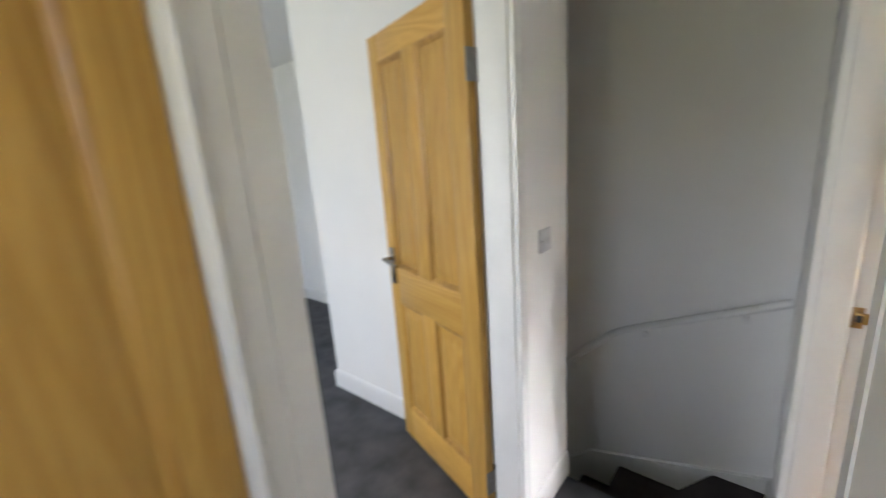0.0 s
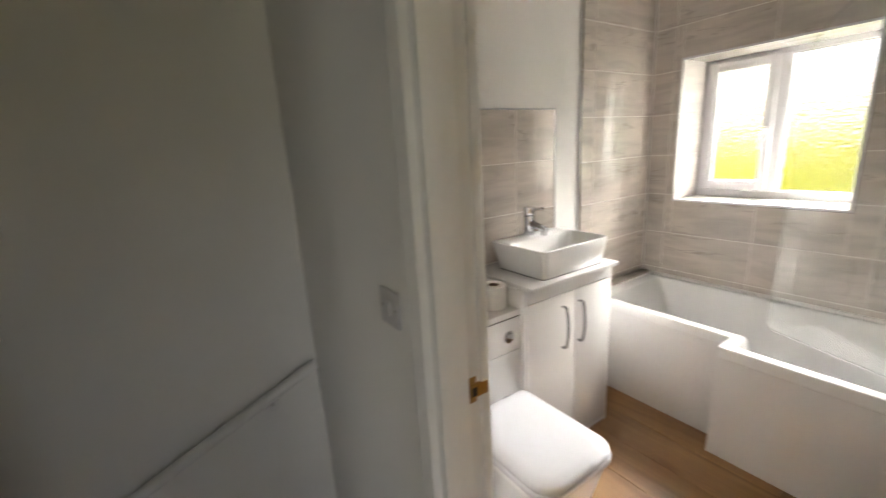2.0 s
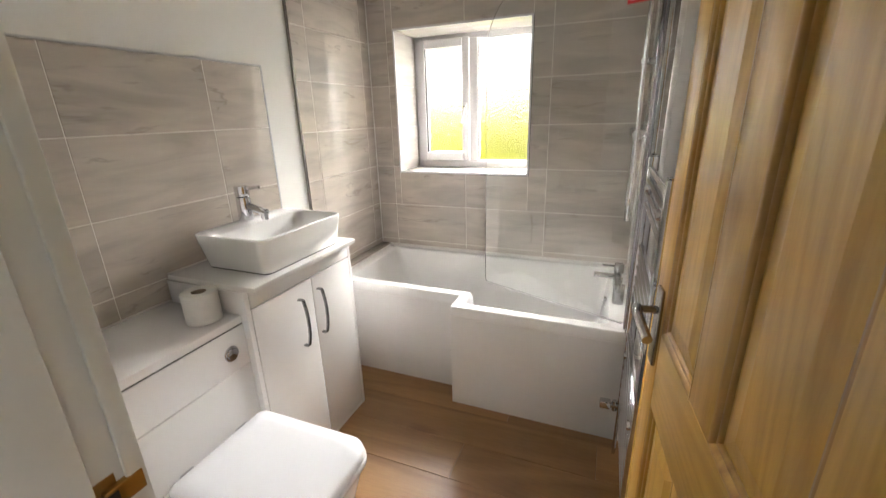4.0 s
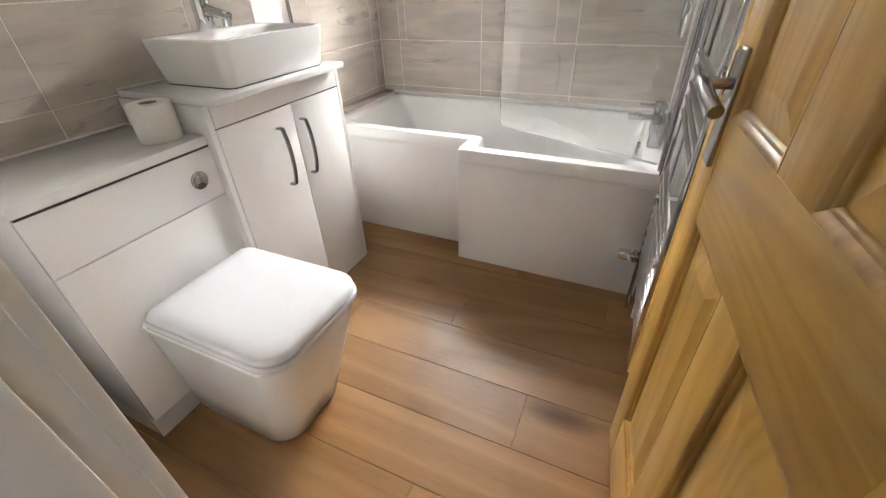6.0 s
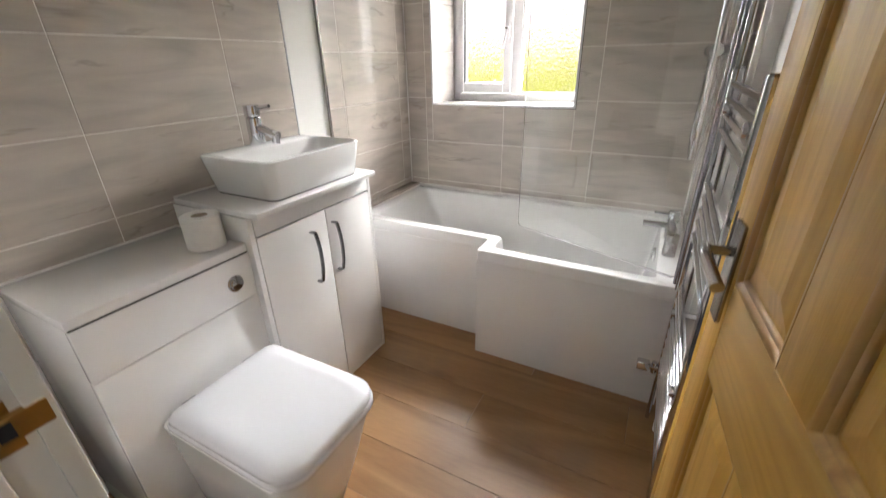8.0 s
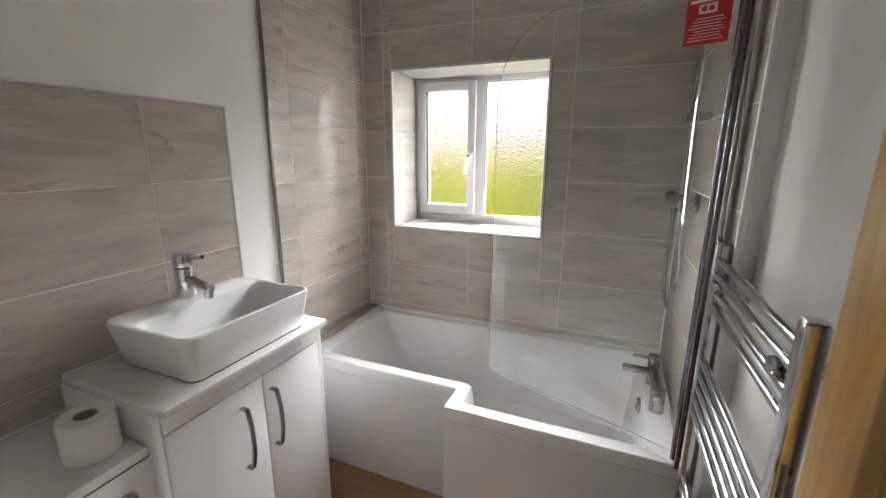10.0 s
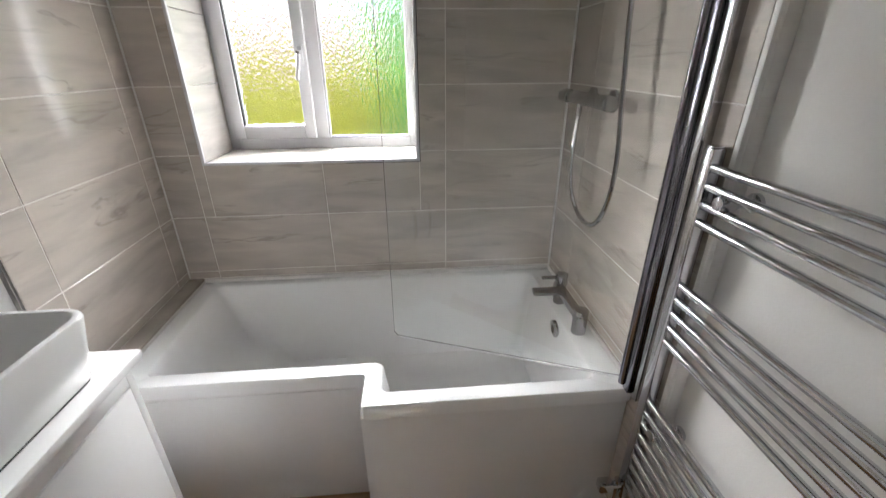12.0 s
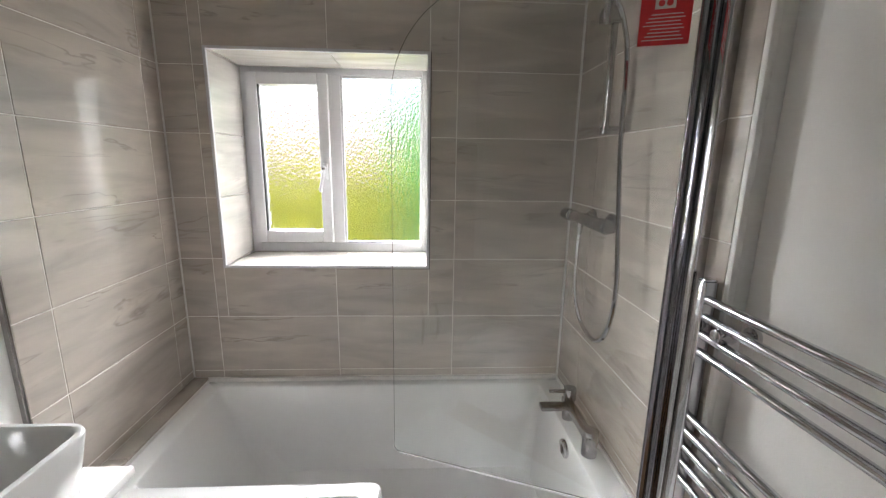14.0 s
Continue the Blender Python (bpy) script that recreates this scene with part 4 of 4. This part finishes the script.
# dark ring: the shade under the bowl is put into its colour
part("base_shadow_line", loft([rrect(KX0 + 0.0295, KX1 - 0.0215, KY0 + 0.0215, KY1 - 0.0215, 0.03, 0.8978), rrect(KX0 + 0.0295, KX1 - 0.0215, KY0 + 0.0215, KY1 - 0.0215, 0.03, 0.9011)]), GAP, basin)
tap = thing("basin_mixer_tap", (0.078, 1.80, KZ), "chrome single-lever mixer tap on the basin", "tap")
part("body", rod((0.080, 1.80, KZ), (0.080, 1.80, 1.126), 0.0295, 24, 0.0275, bev=0.003), CHROME, tap)
part("cap", rod((0.080, 1.80, 1.128), (0.080, 1.80, 1.170), 0.0285, 24, bev=0.004), CHROME, tap)
part("spout", rod((0.090, 1.80, 1.092), (0.195, 1.80, 1.066), 0.0165, 18, 0.015, bev=0.002), CHROME, tap)
part("aerator", rod((0.180, 1.80, 1.040), (0.183, 1.80, 1.068), 0.014, 16), CHROME, tap)
part("lever", tube([(0.090, 1.80, 1.158), (0.172, 1.802, 1.168)], 0.0065, 10), CHROME, tap)

# toilet
toilet = thing("toilet", (0.58, 1.265, 0), "white square back-to-wall toilet with closed lid", "toilet")


def pan(x0, x1, y0, y1, z, rf, rb=0.015):
    return rrect(x0, x1, y0, y1, [rf, rb, rb, rf], z, 8)


part("pan", loft([pan(VX + 0.002, 0.716, 1.128, 1.392, 0.0, 0.075), pan(VX + 0.002, 0.726, 1.122, 1.398, 0.012, 0.08), pan(VX + 0.002, 0.757, 1.115, 1.410, 0.12, 0.082), pan(VX + 0.002, 0.797, 1.105, 1.428, 0.26, 0.08),
                  pan(VX + 0.002, 0.822, 1.096, 1.444, 0.375, 0.075), pan(VX + 0.002, 0.832, 1.090, 1.450, 0.400, 0.078), pan(VX + 0.006, 0.826, 1.095, 1.446, 0.406, 0.075)]), CERAMIC, toilet, smooth=60)
part("seat", loft([pan(0.385, 0.836, 1.089, 1.451, 0.408, 0.075, 0.02), pan(0.381, 0.841, 1.086, 1.454, 0.412, 0.078, 0.02), pan(0.381, 0.841, 1.086, 1.454, 0.424, 0.078, 0.02), pan(0.385, 0.837, 1.090, 1.450, 0.427, 0.075, 0.02)]), LID, toilet, smooth=60)
part("lid", loft([pan(0.387, 0.832, 1.092, 1.448, 0.4285, 0.075, 0.03), pan(0.383, 0.838, 1.088, 1.452, 0.433, 0.078, 0.03), pan(0.383, 0.836, 1.090, 1.450, 0.446, 0.078, 0.03), pan(0.392, 0.826, 1.099, 1.441, 0.4535, 0.072, 0.03), pan(0.43, 0.79, 1.14, 1.40, 0.4545, 0.05, 0.03)]), LID, toilet, smooth=60)
for y in (1.17, 1.37):
    part("hinge_block", rod((0.368, y - 0.02, 0.424), (0.368, y + 0.02, 0.424), 0.012, 14, bev=0.002), CHROME, toilet)
part("fixing_cap", rod((0.39, 1.1245, 0.035), (0.39, 1.1165, 0.035), 0.008, 12), CHROME, toilet)

roll = thing("toilet_roll", (0.246, 1.412, 0.80), "half-used white toilet roll on the cabinet top", "toilet roll")
ring = lambda r, z, j=0.0: [(0.254 + r * math.cos(a), 1.408 + r * math.sin(a), z) for a in (2 * math.pi * k / 36 for k in range(36))]
part("paper", loft([ring(0.053, 0.801), ring(0.054, 0.803), ring(0.054, 0.897), ring(0.0525, 0.900), ring(0.0235, 0.900), ring(0.0225, 0.897), ring(0.0225, 0.801)], cap0=False, cap1=False), PAPER, roll)
part("core", loft([ring(0.0222, 0.801), ring(0.0222, 0.899), ring(0.0205, 0.899), ring(0.0205, 0.801)], cap0=False, cap1=False), CARD, roll)

# ---- outside ----
solid("ground", box(-150, 150, 3.5, 300, -3.2, -2.8), GRASS, "green garden lawn behind the house", "lawn", kind="structure", smooth=0)
solid("ground", box(-150, 150, -200, 3.5, -3.2, -3.05), GRASS, "grass round the house", "lawn", kind="structure", smooth=0)


def leaves(n, fn, size, seed):
    rng = random.Random(seed)
    bm = bmesh.new()
    for _ in range(n):
        c = Vector(fn(rng))
        q = Euler([rng.uniform(0, 6.28) for _ in range(3)]).to_matrix()
        s = size * rng.uniform(0.6, 1.3)
        bm.faces.new([bm.verts.new(c + q @ Vector(v) * s) for v in ((-0.5, -0.3, 0), (0.0, -0.42, 0.1), (0.6, 0, 0), (0.0, 0.42, 0.1), (-0.5, 0.3, 0))])
    return bm


hedge = solid("hedge", leaves(5200, lambda r: (r.uniform(-9, 0.9), 13 + r.uniform(-0.7, 0.7), -2.7 + 3.6 * r.random() ** 0.7 + 0.5 * math.sin(r.uniform(0, 6))), 0.34, 5), LEAF, "sunlit yellow-green garden hedge", "hedge", kind="stuff", smooth=0)
tree = thing("tree", (1.9, 8.6, -2.8), "leafy green garden tree outside the window", "tree")
part("trunk", rod((1.9, 8.6, -2.8), (1.9, 8.6, 0.2), 0.16, 12, 0.09, bm=tube([(1.9, 8.6, -0.3), (1.3, 8.4, 0.6), (1.0, 8.3, 1.3)], 0.05, 8, bm=tube([(1.9, 8.6, 0.0), (2.5, 8.7, 0.9), (2.8, 8.8, 1.6)], 0.05, 8))), BARK, tree)


def crown(r):
    a, b, k = r.uniform(0, 6.283), math.acos(r.uniform(-1, 1)), r.random() ** 0.4
    k *= 1 + 0.18 * math.sin(5 * a) * math.sin(4 * b)
    return (2.02 + 1.38 * k * math.cos(a) * math.sin(b), 8.6 + 1.1 * k * math.sin(a) * math.sin(b), 1.0 + 2.1 * k * math.cos(b))


part("crown", leaves(3600, crown, 0.22, 7), LEAFDARK, tree, "dense green foliage", smooth=0)
house = thing("house", (-2, 34, -2.8), "brick house with tiled roof beyond the gardens", "house")
part("wall", box(-14, 9, 30, 38, -2.8, 2.6), BRICK, house, "red-brown brick wall", smooth=0)
bm = loft([[(x, 29.6, 2.5), (x, 38.4, 2.5), (x, 34, 5.2)] for x in (-14.4, 9.4)])
part("roof", bm, ROOF, house, "brown tiled pitched roof", smooth=0)
for x in (-11, -6.5, -2, 3, 6.5):
    for z in (-1.6, 0.9):
        w = part("window", box(x - 0.65, x + 0.65, 29.93, 30.02, z, z + 1.1), UPVC, house, smooth=0)
        part("pane", box(x - 0.57, x + 0.57, 29.90, 29.93, z + 0.08, z + 1.02), BLACK, w, smooth=0)

# ---- tiles and planks ----
TW, TH, TT, TG = 0.4965, 0.2475, 0.010, 0.003
CACHE = {}


def tile_mesh(w, h, t=TT, material=TILE, bev=0.0012):
    """A tile lying in the xz plane, its face towards -y, shared between alike tiles."""
    key = (round(w, 3), round(h, 3), round(t, 4), material.name)
    if key not in CACHE:
        bm = bmesh.new()
        hw, hh = w / 2, h / 2
        back = [bm.verts.new(p) for p in ((-hw, t, -hh), (hw, t, -hh), (hw, t, hh), (-hw, t, hh))]
        mid = [bm.verts.new(p) for p in ((-hw, bev, -hh), (hw, bev, -hh), (hw, bev, hh), (-hw, bev, hh))]
        top = [bm.verts.new(p) for p in ((-hw + bev, 0, -hh + bev), (hw - bev, 0, -hh + bev), (hw - bev, 0, hh - bev), (-hw + bev, 0, hh - bev))]
        bm.faces.new(top)
        for a, b in ((back, mid), (mid, top)):
            for k in range(4):
                bm.faces.new((a[k], a[(k + 1) % 4], b[(k + 1) % 4], b[k]))
        CACHE[key] = finish("tile", bm, material, 0)
    return CACHE[key]


def lay(parent, cells, m, material=TILE):
    """Tiles from (u0, u1, v0, v1) rectangles; m carries u to its wall and v upwards."""
    for u0, u1, v0, v1 in cells:
        w, h = u1 - u0 - TG, v1 - v0 - TG
        if w < 0.012 or h < 0.012:
            continue
        ob = new("tile", tile_mesh(w, h, TT, material))
        ob.parent = parent
        ob.matrix_parent_inverse = parent.matrix_basis.inverted()
        ob.matrix_basis = m @ Matrix.Translation(((u0 + u1) / 2, 0, (v0 + v1) / 2))


def grid(us, vs, hole=None):
    out = []
    for u0, u1 in zip(us, us[1:]):
        for v0, v1 in zip(vs, vs[1:]):
            if hole is None or u1 <= hole[0] or u0 >= hole[1] or v1 <= hole[2] or v0 >= hole[3]:
                out.append((u0, u1, v0, v1))
                continue
            a, b, c, d = hole
            if u0 < a:
                out.append((u0, a, v0, v1))
            if u1 > b:
                out.append((b, u1, v0, v1))
            m0, m1 = max(u0, a), min(u1, b)
            if v0 < c:
                out.append((m0, m1, v0, c))
            if v1 > d:
                out.append((m0, m1, d, v1))
    return out


ROWS = [0.572, 0.605, 0.852, 1.103, 1.350, 1.597, 1.844, 2.092, 2.339, 2.40]
M_N = Matrix.Translation((0, 3.0, 0))
M_W = Matrix.Rotation(radians(90), 4, "Z")
M_E = Matrix.Translation((1.60, 0, 0)) @ Matrix.Rotation(radians(-90), 4, "Z")
lay(wall_north, grid([0.0, 0.128, 0.625, 1.118, 1.60], ROWS, (RX0 - 0.004, RX1 + 0.004, RZ0 - 0.004, RZ1 + 0.004)), M_N)
lay(wall_west, grid([2.302, 2.414, 2.9105, 2.998], ROWS), M_W)
lay(wall_west, grid([0.833, 1.304, 1.7985, 2.084], [0.80, 0.885, 1.132, 1.385, 1.638]), M_W)
lay(wall_boxing, [(-u1, -u0, v0, v1) for u0, u1, v0, v1 in grid([2.105, 2.287, 2.784, 2.998], [0.06, 0.11, 0.358] + ROWS)], M_E)
# grout bed behind the tiles, and edge trims
solid("tile_backing", box(-0.0118, -0.0014, 2.303, 3.010, 0.56, CEILZ), GROUT, "pale grout between wall tiles", "grout", kind="structure", smooth=0)
solid("tile_backing", box(-0.0118, -0.0014, 0.834, 2.083, 0.79, 1.636), GROUT, "pale grout between splashback tiles", "grout", kind="structure", smooth=0)
solid("tile_backing", box(1.6014, 1.6118, 2.107, 3.010, 0.54, CEILZ), GROUT, "pale grout between shower tiles", "grout", kind="structure", smooth=0)
solid("tile_backing", box(0.0, 1.60, 3.0014, 3.0118, 0.54, RZ0 - 0.008, bm=box(0.0, RX0 - 0.008, 3.0014, 3.0118, RZ0 - 0.008, CEILZ, bm=box(RX1 + 0.008, 1.60, 3.0014, 3.0118, RZ0 - 0.008, CEILZ, bm=box(RX0 - 0.008, RX1 + 0.008, 3.0014, 3.0118, RZ1 + 0.008, CEILZ)))), GROUT, "pale grout between window wall tiles", "grout", kind="structure", smooth=0)
solid("tile_trim", box(-0.0115, 0.002, 2.291, 2.3005, 0.575, CEILZ, 0.002), STEEL, "slim grey metal tile edge trim", "tile trim", kind="structure")
solid("tile_trim", box(-0.0115, 0.001, 2.0855, 2.0915, 0.899, 1.6435, 0.002), UPVC, "slim white splashback edge trim", "tile trim", kind="structure")
solid("tile_trim", box(-0.0115, 0.001, 0.833, 2.0915, 1.6385, 1.6445, 0.002), UPVC, "slim white splashback top trim", "tile trim", kind="structure")
solid("tile_trim", box(1.597, 1.612, 2.088, 2.1035, 0.0, CEILZ, 0.004, bm=box(1.612, 1.645, 2.093, 2.1035, 0.121, CEILZ, 0.002)), GLOSS, "white edge trim beside the shower tiles", "tile trim", kind="structure")
solid("tile_trim", box(1.592, 1.5998, 2.990, 2.9998, 0.575, CEILZ, 0.003), SEAL, "white silicone line in the shower corner", "sealant", kind="structure")
solid("tile_trim", box(0.0002, 0.006, 2.994, 2.9998, 0.575, CEILZ, 0.002), SEAL, "white silicone line in the bath corner", "sealant", kind="structure")

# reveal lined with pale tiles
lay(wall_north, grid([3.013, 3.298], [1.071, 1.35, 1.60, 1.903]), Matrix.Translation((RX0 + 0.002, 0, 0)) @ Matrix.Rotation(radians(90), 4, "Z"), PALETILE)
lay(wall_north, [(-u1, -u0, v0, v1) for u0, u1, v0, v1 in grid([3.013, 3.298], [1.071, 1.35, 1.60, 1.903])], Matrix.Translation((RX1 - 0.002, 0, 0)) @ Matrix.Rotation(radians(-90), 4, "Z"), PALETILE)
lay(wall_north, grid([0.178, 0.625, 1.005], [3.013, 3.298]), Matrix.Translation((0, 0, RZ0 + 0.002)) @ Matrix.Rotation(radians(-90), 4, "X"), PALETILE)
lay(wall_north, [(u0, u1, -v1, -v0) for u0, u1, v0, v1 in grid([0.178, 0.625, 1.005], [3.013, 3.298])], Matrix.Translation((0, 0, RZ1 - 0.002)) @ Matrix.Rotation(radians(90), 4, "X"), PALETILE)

# laminate planks along x
PW = 0.200
PLANKS = {}


def plank_mesh(length, width):
    key = (round(length, 3), round(width, 3))
    if key not in PLANKS:
        bm = bmesh.new()
        a, b, e, t = length / 2, width / 2, 0.0012, 0.009
        low = [bm.verts.new(p) for p in ((-a, -b, -t), (a, -b, -t), (a, b, -t), (-a, b, -t))]
        mid = [bm.verts.new(p) for p in ((-a, -b, -e), (a, -b, -e), (a, b, -e), (-a, b, -e))]
        top = [bm.verts.new(p) for p in ((-a + e, -b + e, 0), (a - e, -b + e, 0), (a - e, b - e, 0), (-a + e, b - e, 0))]
        bm.faces.new(top)
        for p, q in ((low, mid), (mid, top)):
            for k in range(4):
                bm.faces.new((p[k], p[(k + 1) % 4], q[(k + 1) % 4], q[k]))
        PLANKS[key] = finish("plank", bm, OAK, 0)
    return PLANKS[key]


ENDS = {0: 1.315, 1: 0.55, 2: 0.95, 3: 0.30, 4: 1.1, 5: 0.7}
y = 1.383 - 4 * PW
row = -4
while y < 3.0:
    y0, y1 = max(y, 0.754), min(y + PW, 3.010)
    if y1 - y0 > 0.02:
        cuts = [-0.010] + [c for c in (ENDS[row % 6], ENDS[row % 6] + 1.21) if 0.05 < c < 1.65] + [1.680]
        for x0, x1 in zip(cuts, cuts[1:]):
            ob = new("plank", plank_mesh(x1 - x0 - 0.0012, y1 - y0 - 0.0012))
            ob.parent = floor_bathroom
            ob.location = ((x0 + x1) / 2, (y0 + y1) / 2, 0.0)
    y += PW
    row += 1
solid("threshold", loft([[(x, yy, zz) for yy, zz in ((0.722, 0.0), (0.735, 0.008), (0.765, 0.008), (0.778, 0.0005))] for x in (0.911, 1.675)]), STEEL, "slim metal door threshold strip", "threshold", kind="structure")
